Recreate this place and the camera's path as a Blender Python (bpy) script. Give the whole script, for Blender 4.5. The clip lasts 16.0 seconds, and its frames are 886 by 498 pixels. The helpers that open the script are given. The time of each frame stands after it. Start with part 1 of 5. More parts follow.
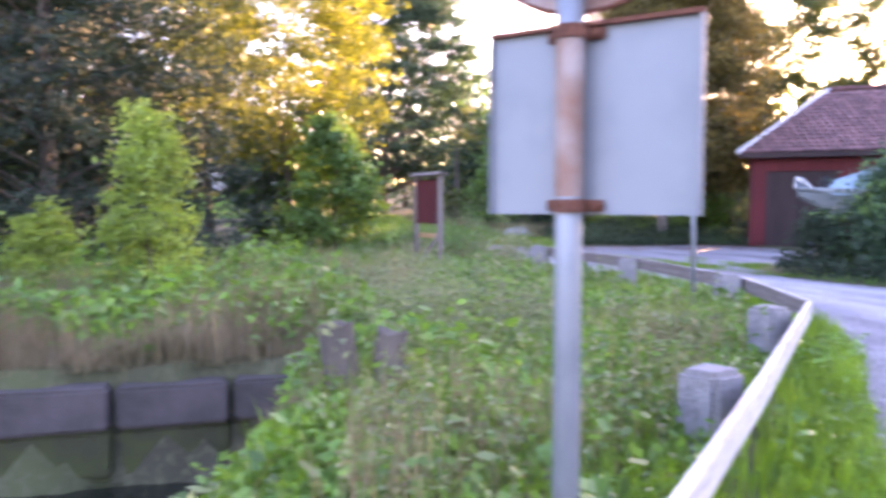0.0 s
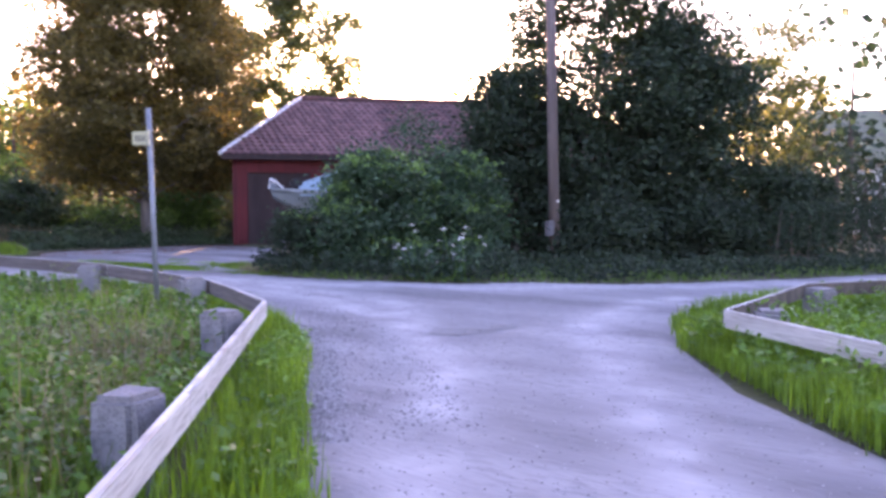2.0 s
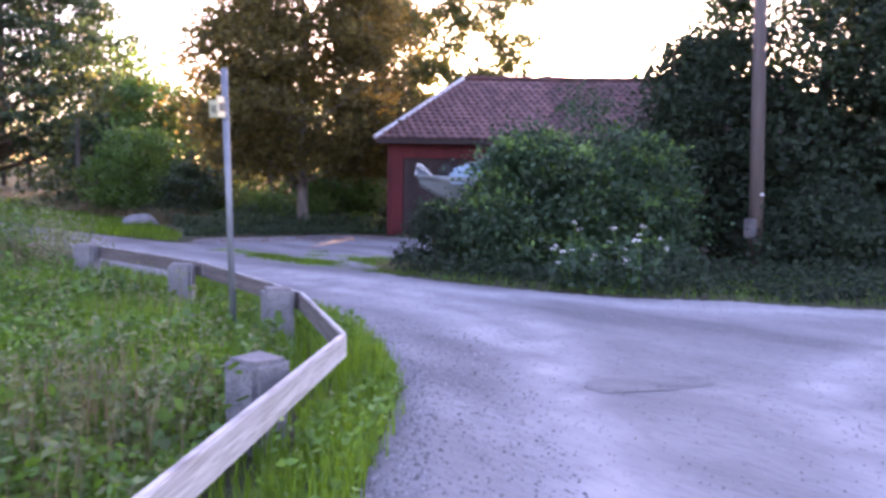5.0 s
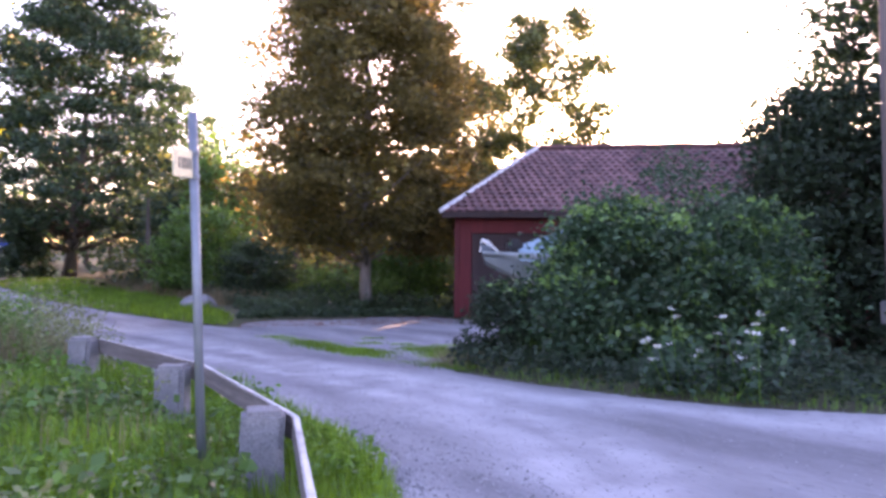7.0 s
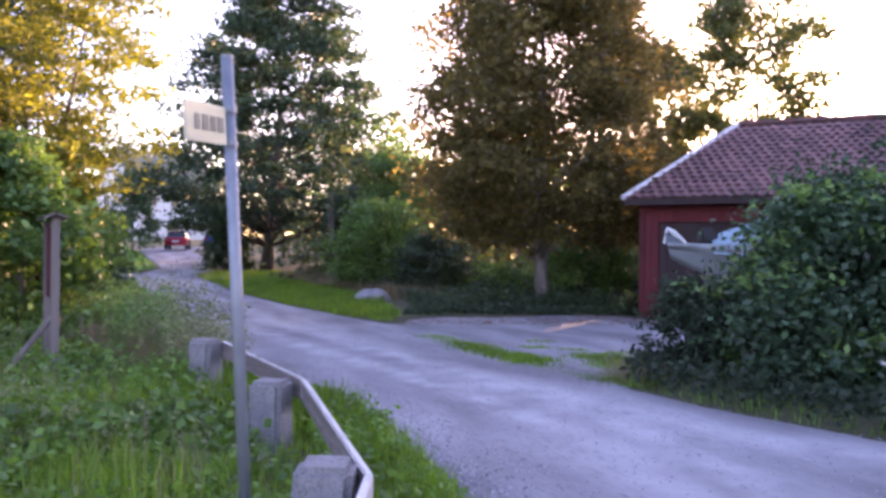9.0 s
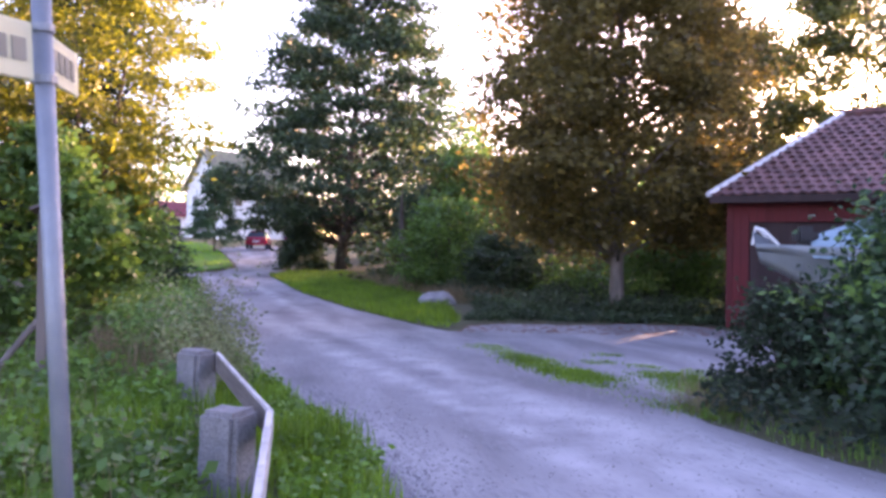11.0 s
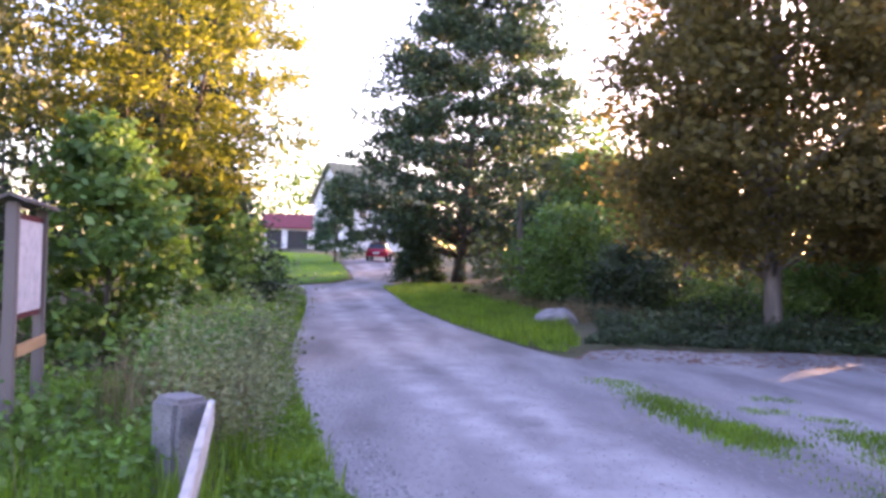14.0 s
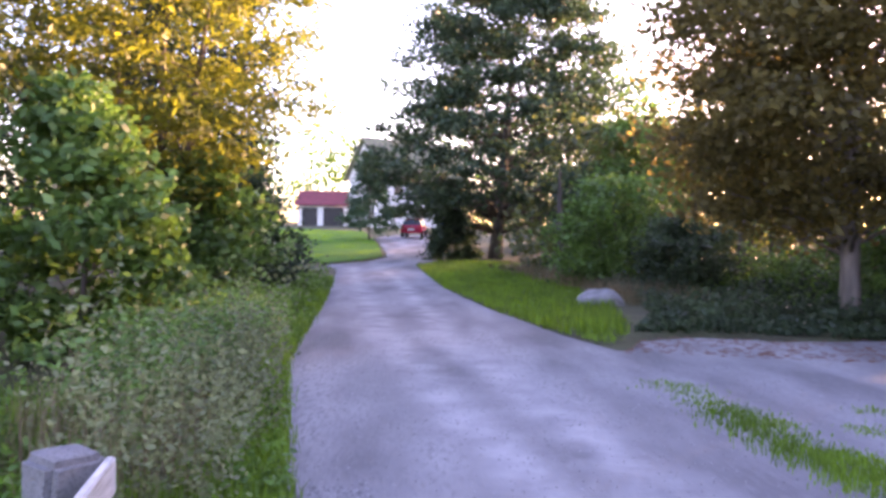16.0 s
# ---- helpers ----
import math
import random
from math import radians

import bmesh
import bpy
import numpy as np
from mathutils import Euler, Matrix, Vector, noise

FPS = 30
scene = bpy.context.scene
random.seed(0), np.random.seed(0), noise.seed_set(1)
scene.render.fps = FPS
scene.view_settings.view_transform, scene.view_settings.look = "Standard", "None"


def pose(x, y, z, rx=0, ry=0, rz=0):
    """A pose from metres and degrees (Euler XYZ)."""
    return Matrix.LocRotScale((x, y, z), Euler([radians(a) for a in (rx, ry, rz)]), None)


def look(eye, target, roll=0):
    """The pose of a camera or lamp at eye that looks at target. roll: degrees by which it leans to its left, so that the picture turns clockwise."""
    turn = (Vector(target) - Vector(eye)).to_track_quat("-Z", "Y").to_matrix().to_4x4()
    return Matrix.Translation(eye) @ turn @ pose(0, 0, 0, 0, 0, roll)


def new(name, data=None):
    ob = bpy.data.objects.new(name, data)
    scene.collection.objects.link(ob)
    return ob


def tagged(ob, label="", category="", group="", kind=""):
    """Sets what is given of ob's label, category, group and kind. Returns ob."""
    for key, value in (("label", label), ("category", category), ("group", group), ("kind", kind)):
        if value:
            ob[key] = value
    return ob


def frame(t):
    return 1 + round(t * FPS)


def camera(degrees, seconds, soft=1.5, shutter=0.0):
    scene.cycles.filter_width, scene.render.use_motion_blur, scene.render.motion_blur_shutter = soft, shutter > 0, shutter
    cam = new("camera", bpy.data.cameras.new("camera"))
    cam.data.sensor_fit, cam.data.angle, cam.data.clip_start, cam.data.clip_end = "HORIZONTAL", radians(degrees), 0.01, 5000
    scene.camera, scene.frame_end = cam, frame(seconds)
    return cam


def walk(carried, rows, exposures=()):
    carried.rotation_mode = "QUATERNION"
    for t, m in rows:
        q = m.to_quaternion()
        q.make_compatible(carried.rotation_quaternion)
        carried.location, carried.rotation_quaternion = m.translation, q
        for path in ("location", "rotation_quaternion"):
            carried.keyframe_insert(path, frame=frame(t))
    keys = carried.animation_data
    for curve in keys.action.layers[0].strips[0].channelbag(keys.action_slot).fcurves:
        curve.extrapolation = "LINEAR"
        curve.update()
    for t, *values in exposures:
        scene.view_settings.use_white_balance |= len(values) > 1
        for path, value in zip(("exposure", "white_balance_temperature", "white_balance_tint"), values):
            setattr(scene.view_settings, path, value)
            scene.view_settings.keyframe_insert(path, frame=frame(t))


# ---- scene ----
cam = camera(60.0, 16.0, soft=3.2, shutter=0.4)
PATH = [
    (0, (-1.892, -1.849, 1.413), (-1.818, 0.146, 1.291), -0.0),
    (0.5, (-1.642, -1.797, 1.417), (-1.145, 0.136, 1.299), -0.7),
    (1, (-1.525, -1.761, 1.409), (-0.661, 0.04, 1.31), -0.1),
    (1.5, (-1.472, -1.713, 1.436), (-0.36, -0.053, 1.347), -0.1),
    (2, (-1.344, -1.578, 1.426), (-0.106, -0.011, 1.304), 0.1),
    (2.5, (-1.154, -1.39, 1.442), (0.105, 0.156, 1.289), 0.3),
    (3, (-0.909, -0.967, 1.438), (0.284, 0.632, 1.298), 0.7),
    (3.5, (-0.597, -0.569, 1.453), (0.434, 1.139, 1.316), 1.2),
    (4, (-0.357, -0.297, 1.466), (0.583, 1.461, 1.309), 1.8),
    (4.2, (-0.244, -0.202, 1.453), (0.671, 1.569, 1.292), 1.7),
    (6.3, (1.045, 1.56, 1.505), (1.82, 3.403, 1.454), -0.1),
    (6.5, (1.111, 1.715, 1.474), (1.861, 3.569, 1.464), -0.2),
    (7, (1.36, 2.138, 1.516), (2.025, 4.024, 1.554), 0.5),
    (7.5, (1.56, 2.567, 1.519), (2.112, 4.489, 1.553), 0.6),
    (8, (1.776, 2.908, 1.542), (2.159, 4.871, 1.562), 0.5),
    (8.5, (1.926, 3.317, 1.553), (2.186, 5.3, 1.564), 0.5),
    (9, (2.167, 3.637, 1.544), (2.351, 5.628, 1.558), 0.4),
    (11.5, (2.839, 5.417, 1.523), (2.755, 7.415, 1.539), 1.0),
    (12, (2.875, 5.807, 1.508), (2.74, 7.803, 1.511), 0.9),
    (12.5, (3.056, 6.015, 1.563), (2.844, 8.003, 1.509), 0.8),
    (13, (3.014, 6.525, 1.552), (2.723, 8.503, 1.484), 0.4),
    (13.5, (2.966, 7.02, 1.491), (2.625, 8.99, 1.505), 0.1),
    (14, (2.964, 7.471, 1.5), (2.598, 9.437, 1.544), 1.3),
    (14.5, (2.987, 7.935, 1.54), (2.594, 9.895, 1.484), 2.0),
    (15, (2.911, 8.408, 1.53), (2.499, 10.363, 1.431), 1.6),
    (15.5, (2.84, 8.824, 1.521), (2.398, 10.774, 1.468), 0.9),
    (16, (2.805, 9.178, 1.575), (2.341, 11.123, 1.553), 0.6),
]
walk(cam, [(t, look(eye, target, roll)) for t, eye, target, roll in PATH],
     exposures=[(0, 3.9, 6550, 54), (1.5, 3.35, 6550, 57), (3.0, 3.13, 6550, 57), (6.5, 3.22, 6500, 57), (9, 3.0, 6450, 56), (11.5, 3.15, 6450, 56), (16, 3.27, 6650, 56)])

# ---- light ----
SUN_AZ, SUN_EL = radians(33), radians(7.2)          # clockwise from +y, above the horizon
sun_dir = Vector((math.sin(SUN_AZ) * math.cos(SUN_EL), math.cos(SUN_AZ) * math.cos(SUN_EL), math.sin(SUN_EL)))
world = bpy.data.worlds.new("evening_sky")
scene.world = world
world.use_nodes = True
wn = world.node_tree
sky = wn.nodes.new("ShaderNodeTexSky")
sky.sky_type, sky.sun_disc, sky.sun_elevation, sky.sun_rotation = "NISHITA", False, SUN_EL, SUN_AZ
sky.air_density, sky.dust_density, sky.ozone_density = 1.0, 1.5, 1.5
wn.nodes["Background"].inputs["Strength"].default_value = 0.15
wn.links.new(sky.outputs["Color"], wn.nodes["Background"].inputs["Color"])
lamp = bpy.data.lights.new("sun", "SUN")
lamp.energy, lamp.angle, lamp.color = 3.8, radians(0.6), (1.0, 0.70, 0.29)
sun = new("sun", lamp)
sun.matrix_world = look(sun_dir * 100, (0, 0, 0))

# ---- materials ----


def material(name, colour, rough=0.8, metal=0.0, second=None, scale=4.0, fine=None, bump=0.0, bump_scale=40.0,
             translucent=0.0, per_object=0.0, per_island=0.0, stretch=(1, 1, 1), spread=(0.35, 0.65), turn=0.0):
    """A surface with two sizes of mottling, fine relief and, for leaves, light let through."""
    m = bpy.data.materials.new(name)
    m.use_nodes = True
    nt = m.node_tree
    bsdf = nt.nodes["Principled BSDF"]
    bsdf.inputs["Roughness"].default_value, bsdf.inputs["Metallic"].default_value = rough, metal
    co = nt.nodes.new("ShaderNodeTexCoord")
    mp = nt.nodes.new("ShaderNodeMapping")
    mp.vector_type = "TEXTURE" if turn else "POINT"
    mp.inputs["Scale"].default_value = tuple(1 / s for s in stretch) if turn else stretch
    mp.inputs["Rotation"].default_value = (0, 0, turn)
    nt.links.new(co.outputs["Object"], mp.inputs["Vector"])
    second = second or tuple(c * 0.7 for c in colour)
    n1 = nt.nodes.new("ShaderNodeTexNoise")
    n1.inputs["Scale"].default_value, n1.inputs["Detail"].default_value = scale, 6
    nt.links.new(mp.outputs["Vector"], n1.inputs["Vector"])
    ramp = nt.nodes.new("ShaderNodeValToRGB")
    ramp.color_ramp.elements[0].position, ramp.color_ramp.elements[1].position = spread
    ramp.color_ramp.elements[0].color = (*second, 1)
    ramp.color_ramp.elements[1].color = (*colour, 1)
    nt.links.new(n1.outputs["Fac"], ramp.inputs["Fac"])
    out = ramp.outputs["Color"]
    n2 = nt.nodes.new("ShaderNodeTexNoise")
    n2.inputs["Scale"].default_value, n2.inputs["Detail"].default_value = bump_scale, 5
    nt.links.new(mp.outputs["Vector"], n2.inputs["Vector"])
    if fine:
        mix = nt.nodes.new("ShaderNodeMix")
        mix.data_type, mix.blend_type = "RGBA", "MIX"
        r2 = nt.nodes.new("ShaderNodeValToRGB")
        r2.color_ramp.elements[0].position, r2.color_ramp.elements[1].position = 0.48, 0.72
        nt.links.new(n2.outputs["Fac"], r2.inputs["Fac"])
        nt.links.new(r2.outputs["Color"], mix.inputs[0])
        nt.links.new(out, mix.inputs[6])
        mix.inputs[7].default_value = (*fine, 1)
        out = mix.outputs[2]
    for amount, kind, socket in ((per_object, "ShaderNodeObjectInfo", "Random"), (per_island, "ShaderNodeNewGeometry", "Random Per Island")):
        if amount:
            src = nt.nodes.new(kind)
            mr = nt.nodes.new("ShaderNodeMapRange")
            mr.inputs[3].default_value, mr.inputs[4].default_value = 1 - amount, 1 + amount
            nt.links.new(src.outputs[socket], mr.inputs[0])
            hsv = nt.nodes.new("ShaderNodeHueSaturation")
            nt.links.new(mr.outputs[0], hsv.inputs["Value"])
            nt.links.new(out, hsv.inputs["Color"])
            out = hsv.outputs["Color"]
    nt.links.new(out, bsdf.inputs["Base Color"])
    if bump:
        b = nt.nodes.new("ShaderNodeBump")
        b.inputs["Strength"].default_value, b.inputs["Distance"].default_value = bump, 0.02
        nt.links.new(n2.outputs["Fac"], b.inputs["Height"])
        nt.links.new(b.outputs["Normal"], bsdf.inputs["Normal"])
    if translucent:
        tr = nt.nodes.new("ShaderNodeBsdfTranslucent")
        ms = nt.nodes.new("ShaderNodeMixShader")
        ms.inputs[0].default_value = translucent
        hs = nt.nodes.new("ShaderNodeHueSaturation")
        hs.inputs["Value"].default_value, hs.inputs["Saturation"].default_value, hs.inputs["Hue"].default_value = 1.9, 1.1, 0.48
        nt.links.new(out, hs.inputs["Color"])
        nt.links.new(hs.outputs["Color"], tr.inputs["Color"])
        nt.links.new(bsdf.outputs["BSDF"], ms.inputs[1])
        nt.links.new(tr.outputs["BSDF"], ms.inputs[2])
        nt.links.new(ms.outputs["Shader"], nt.nodes["Material Output"].inputs["Surface"])
    return m


def leaf(name, colour, second, tr=0.4, gloss=0.55):
    return material(name, colour, gloss, second=second, scale=0.9, bump_scale=9, translucent=tr, per_island=0.35)


M = {
    "gravel": material("gravel", (0.355, 0.34, 0.355), 0.95, second=(0.19, 0.18, 0.19), scale=0.75, fine=(0.235, 0.225, 0.235), bump=0.9, bump_scale=17, stretch=(1.25, 0.36, 1), spread=(0.38, 0.63), turn=radians(14)),
    # darker gravel that carries the pothole's shade in its colour
    "hollow_shade_gravel": material("hollow_shade_gravel", (0.27, 0.26, 0.27), 0.9, second=(0.20, 0.19, 0.20), scale=4, bump=0.8, bump_scale=40),
    "stone_chip": material("stone_chip", (0.27, 0.26, 0.27), 0.9, per_island=0.5),
    "soil": material("soil", (0.075, 0.085, 0.03), 0.95, second=(0.05, 0.045, 0.025), scale=0.8, fine=(0.1, 0.1, 0.05), bump=0.8, bump_scale=12),
    "lawn": material("lawn", (0.055, 0.18, 0.012), 1.0, second=(0.04, 0.14, 0.01), scale=0.6, bump=0.5, bump_scale=20),
    "grass": leaf("grass_blade", (0.135, 0.27, 0.03), (0.08, 0.17, 0.02), 0.38),
    "lawn_blade": leaf("lawn_blade", (0.15, 0.34, 0.02), (0.10, 0.25, 0.014), 0.4, 0.9),
    "dry_grass": leaf("dry_grass_blade", (0.26, 0.20, 0.12), (0.16, 0.14, 0.07), 0.3),
    "weed": leaf("weed_leaf", (0.115, 0.25, 0.04), (0.065, 0.15, 0.026), 0.32, 0.42),
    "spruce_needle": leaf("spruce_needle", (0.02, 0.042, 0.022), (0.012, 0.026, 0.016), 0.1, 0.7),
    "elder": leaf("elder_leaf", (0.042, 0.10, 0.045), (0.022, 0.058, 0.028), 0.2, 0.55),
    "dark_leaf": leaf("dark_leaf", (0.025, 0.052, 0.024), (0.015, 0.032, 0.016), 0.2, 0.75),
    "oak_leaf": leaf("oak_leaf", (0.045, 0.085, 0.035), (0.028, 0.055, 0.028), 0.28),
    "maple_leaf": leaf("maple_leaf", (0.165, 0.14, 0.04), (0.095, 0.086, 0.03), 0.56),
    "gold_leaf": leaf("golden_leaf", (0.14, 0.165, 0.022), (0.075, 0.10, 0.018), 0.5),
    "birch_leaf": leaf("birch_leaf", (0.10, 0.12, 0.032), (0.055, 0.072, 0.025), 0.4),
    "green_leaf": leaf("green_leaf", (0.10, 0.21, 0.046), (0.055, 0.125, 0.03), 0.32),
    "larch": leaf("pale_needle", (0.24, 0.34, 0.06), (0.16, 0.24, 0.05), 0.4),
    "shoot": leaf("shoot_leaf", (0.12, 0.24, 0.06), (0.075, 0.16, 0.04), 0.3, 0.42),
    "grey_weed": leaf("grey_weed_leaf", (0.20, 0.23, 0.11), (0.12, 0.15, 0.07), 0.3),
    "cabinet": material("cabinet", (0.20, 0.19, 0.20), 0.6, scale=5),
    "petal": material("petal", (0.8, 0.8, 0.78), 0.7),
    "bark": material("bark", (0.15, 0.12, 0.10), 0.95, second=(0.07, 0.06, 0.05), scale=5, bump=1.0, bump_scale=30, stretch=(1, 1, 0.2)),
    "pale_bark": material("pale_bark", (0.27, 0.23, 0.21), 0.95, second=(0.15, 0.13, 0.12), scale=6, bump=1.0, bump_scale=30, stretch=(1, 1, 0.25)),
    "granite": material("granite", (0.30, 0.285, 0.30), 0.9, second=(0.20, 0.19, 0.20), scale=5, fine=(0.13, 0.125, 0.13), bump=0.6, bump_scale=60),
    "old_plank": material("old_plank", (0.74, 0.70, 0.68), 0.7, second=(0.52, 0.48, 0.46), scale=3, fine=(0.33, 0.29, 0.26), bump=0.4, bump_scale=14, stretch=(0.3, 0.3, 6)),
    "shaded_bare_plank": material("shaded_bare_plank", (0.26, 0.22, 0.21), 0.85, second=(0.16, 0.13, 0.125), scale=3, fine=(0.12, 0.10, 0.09), bump=0.5, bump_scale=14, stretch=(0.3, 0.3, 6)),
    "grey_wood": material("grey_wood", (0.20, 0.165, 0.15), 0.9, second=(0.12, 0.10, 0.09), scale=5, bump=0.7, bump_scale=30, stretch=(1, 1, 0.12)),
    "pole_wood": material("pole_wood", (0.20, 0.155, 0.14), 0.9, second=(0.11, 0.085, 0.08), scale=4, bump=0.7, bump_scale=40, stretch=(1, 1, 0.08)),
    "fresh_wood": material("fresh_wood", (0.50, 0.30, 0.15), 0.75, second=(0.40, 0.23, 0.11), scale=5, stretch=(0.3, 0.3, 6)),
    "zinc": material("zinc", (0.27, 0.29, 0.32), 0.5, 0.45, second=(0.21, 0.23, 0.26), scale=6, bump=0.15, bump_scale=60),
    "sheet": material("painted_sheet", (0.25, 0.27, 0.30), 0.55, 0.2, second=(0.21, 0.23, 0.26), scale=2.5, fine=(0.19, 0.21, 0.24), bump=0.08, bump_scale=7),
    "rust": material("rust", (0.20, 0.07, 0.04), 0.9, second=(0.11, 0.04, 0.025), scale=14, bump=0.6, bump_scale=70),
    "falu": material("red_paint", (0.14, 0.02, 0.022), 0.9, second=(0.09, 0.015, 0.017), scale=2.5, bump=0.3, bump_scale=50, per_object=0.15, stretch=(1, 1, 0.2)),
    "dark_wood": material("dark_wood", (0.05, 0.03, 0.03), 0.9, scale=4, bump=0.4, per_object=0.15, stretch=(1, 1, 0.2)),
    "roof_tile": material("roof_tile", (0.23, 0.095, 0.09), 0.9, second=(0.13, 0.065, 0.065), scale=3, fine=(0.12, 0.09, 0.085), bump=0.5, bump_scale=35, per_object=0.3, per_island=0.35),
    "mortar": material("mortar", (0.78, 0.76, 0.78), 0.8, second=(0.66, 0.64, 0.66), scale=6, bump=0.4),
    "white_paint": material("white_paint", (0.78, 0.78, 0.78), 0.6, second=(0.66, 0.66, 0.66), scale=3, bump=0.1),
    "moss_roof": material("moss_roof", (0.20, 0.22, 0.13), 0.9, second=(0.15, 0.14, 0.11), scale=1.5, bump=0.4),
    "red_roof": material("red_roof", (0.25, 0.05, 0.06), 0.8, second=(0.19, 0.04, 0.05), scale=1.5, bump=0.3),
    "glass": material("glass_pane", (0.03, 0.035, 0.045), 0.08, scale=1),
    "gelcoat": material("gelcoat", (0.27, 0.30, 0.31), 0.45, second=(0.19, 0.22, 0.23), scale=2),
    "tarp": material("tarp", (0.26, 0.38, 0.45), 0.5, second=(0.19, 0.30, 0.36), scale=1.6, bump=0.35, bump_scale=5),
    "black_plastic": material("black_plastic", (0.02, 0.02, 0.025), 0.5, scale=4),
    "sign_face": material("sign_face", (0.70, 0.66, 0.42), 0.55, second=(0.60, 0.57, 0.38), scale=6),
    "paper": material("paper", (0.62, 0.58, 0.62), 0.6, second=(0.50, 0.47, 0.52), scale=7, fine=(0.40, 0.38, 0.40), bump_scale=18),
    "car_red": material("car_red", (0.45, 0.02, 0.05), 0.25, second=(0.4, 0.02, 0.045), scale=1),
    "car_blue": material("car_blue", (0.03, 0.08, 0.3), 0.25, scale=1),
    "tyre": material("tyre", (0.02, 0.02, 0.02), 0.9, scale=8),
    "lamp_lens": material("lamp_lens", (0.5, 0.05, 0.04), 0.2, scale=3),
    "rock": material("rock", (0.33, 0.32, 0.34), 0.9, second=(0.2, 0.2, 0.21), scale=4, bump=0.6, bump_scale=20),
    "water": material("water", (0.012, 0.014, 0.012), 0.08, second=(0.02, 0.024, 0.015), scale=2, bump=0.05, bump_scale=6),
    "faded_print": material("faded_print", (0.33, 0.31, 0.24), 0.7),
    "rusty_zinc": material("rusty_zinc", (0.40, 0.33, 0.31), 0.65, 0.2, second=(0.24, 0.11, 0.07), scale=7, bump=0.2),
    "wall_stone": material("wall_stone", (0.105, 0.085, 0.085), 0.9, second=(0.06, 0.052, 0.048), scale=3, bump=0.6, bump_scale=25, per_object=0.2),
    "moss": material("moss", (0.05, 0.05, 0.025), 0.95, second=(0.06, 0.07, 0.02), scale=5, bump=0.7),
}

def packed(m, pale):
    """Lets the wheel tracks' wear turn a gravel paler and finer."""
    nt = m.node_tree
    bsdf = nt.nodes["Principled BSDF"]
    src = bsdf.inputs["Base Color"].links[0].from_socket
    at = nt.nodes.new("ShaderNodeAttribute")
    at.attribute_name = "wear"
    co = nt.nodes.new("ShaderNodeTexCoord")
    n = nt.nodes.new("ShaderNodeTexNoise")
    n.inputs["Scale"].default_value, n.inputs["Detail"].default_value = 1.7, 7
    nt.links.new(co.outputs["Object"], n.inputs["Vector"])
    mr = nt.nodes.new("ShaderNodeMapRange")
    mr.inputs[1].default_value, mr.inputs[2].default_value = 0.25, 0.68
    nt.links.new(n.outputs["Fac"], mr.inputs[0])
    mul = nt.nodes.new("ShaderNodeMath")
    mul.operation = "MULTIPLY"
    nt.links.new(at.outputs["Fac"], mul.inputs[0])
    nt.links.new(mr.outputs[0], mul.inputs[1])
    mix = nt.nodes.new("ShaderNodeMix")
    mix.data_type = "RGBA"
    nt.links.new(mul.outputs[0], mix.inputs[0])
    nt.links.new(src, mix.inputs[6])
    mix.inputs[7].default_value = (*pale, 1)
    nt.links.new(mix.outputs[2], bsdf.inputs["Base Color"])


for dull in ("lawn", "lawn_blade", "gravel"):
    M[dull].node_tree.nodes["Principled BSDF"].inputs["Specular IOR Level"].default_value = 0.15
packed(M["gravel"], (0.47, 0.45, 0.47))

# ---- building helpers ----
rng = np.random.default_rng(7)


def link(name, bm, mat, parent=None, label="", smooth=False):
    me = bpy.data.meshes.new(name)
    bm.normal_update()
    bm.to_mesh(me)
    bm.free()
    me.materials.append(M[mat])
    if smooth:
        me.polygons.foreach_set("use_smooth", [True] * len(me.polygons))
    ob = new(name, me)
    if parent:
        ob.parent = parent
    if label:
        ob["label"] = label
    return ob


part = link


def empty(name, m=None):
    ob = new(name)
    if m is not None:
        ob.matrix_world = m
    return ob


def box(bm, size, at=(0, 0, 0), bevel=0.0, m=None):
    mm = Matrix.Translation(at) @ Matrix.Diagonal((*size, 1))
    if m is not None:
        mm = m @ mm
    vs = bmesh.ops.create_cube(bm, size=1, matrix=mm)["verts"]
    if bevel:
        es = list({e for v in vs for e in v.link_edges})
        bmesh.ops.bevel(bm, geom=es, offset=bevel, segments=2, affect="EDGES")
    return bm


def tube(bm, pts, radii, sides=8, cap=True):
    """A round bar through pts, with a radius at each."""
    pts = [Vector(p) for p in pts]
    rings = []
    for i, p in enumerate(pts):
        d = (pts[min(i + 1, len(pts) - 1)] - pts[max(i - 1, 0)]).normalized()
        q = d.to_track_quat("Z", "Y")
        r = radii[i] if hasattr(radii, "__len__") else radii
        rings.append([bm.verts.new(p + q @ Vector((r * math.cos(2 * math.pi * k / sides), r * math.sin(2 * math.pi * k / sides), 0))) for k in range(sides)])
    for a, b in zip(rings, rings[1:]):
        for k in range(sides):
            bm.faces.new((a[k], a[(k + 1) % sides], b[(k + 1) % sides], b[k]))
    if cap:
        bm.faces.new(rings[-1])
        bm.faces.new(rings[0][::-1])
    return bm


def plank(bm, a, b, height, thick):
    """A board on edge from a to b (centres of its ends)."""
    a, b = Vector(a), Vector(b)
    d = b - a
    m = Matrix.Translation((a + b) / 2) @ d.to_track_quat("X", "Z").to_matrix().to_4x4()
    return box(bm, (d.length, thick, height), m=m, bevel=0.008)


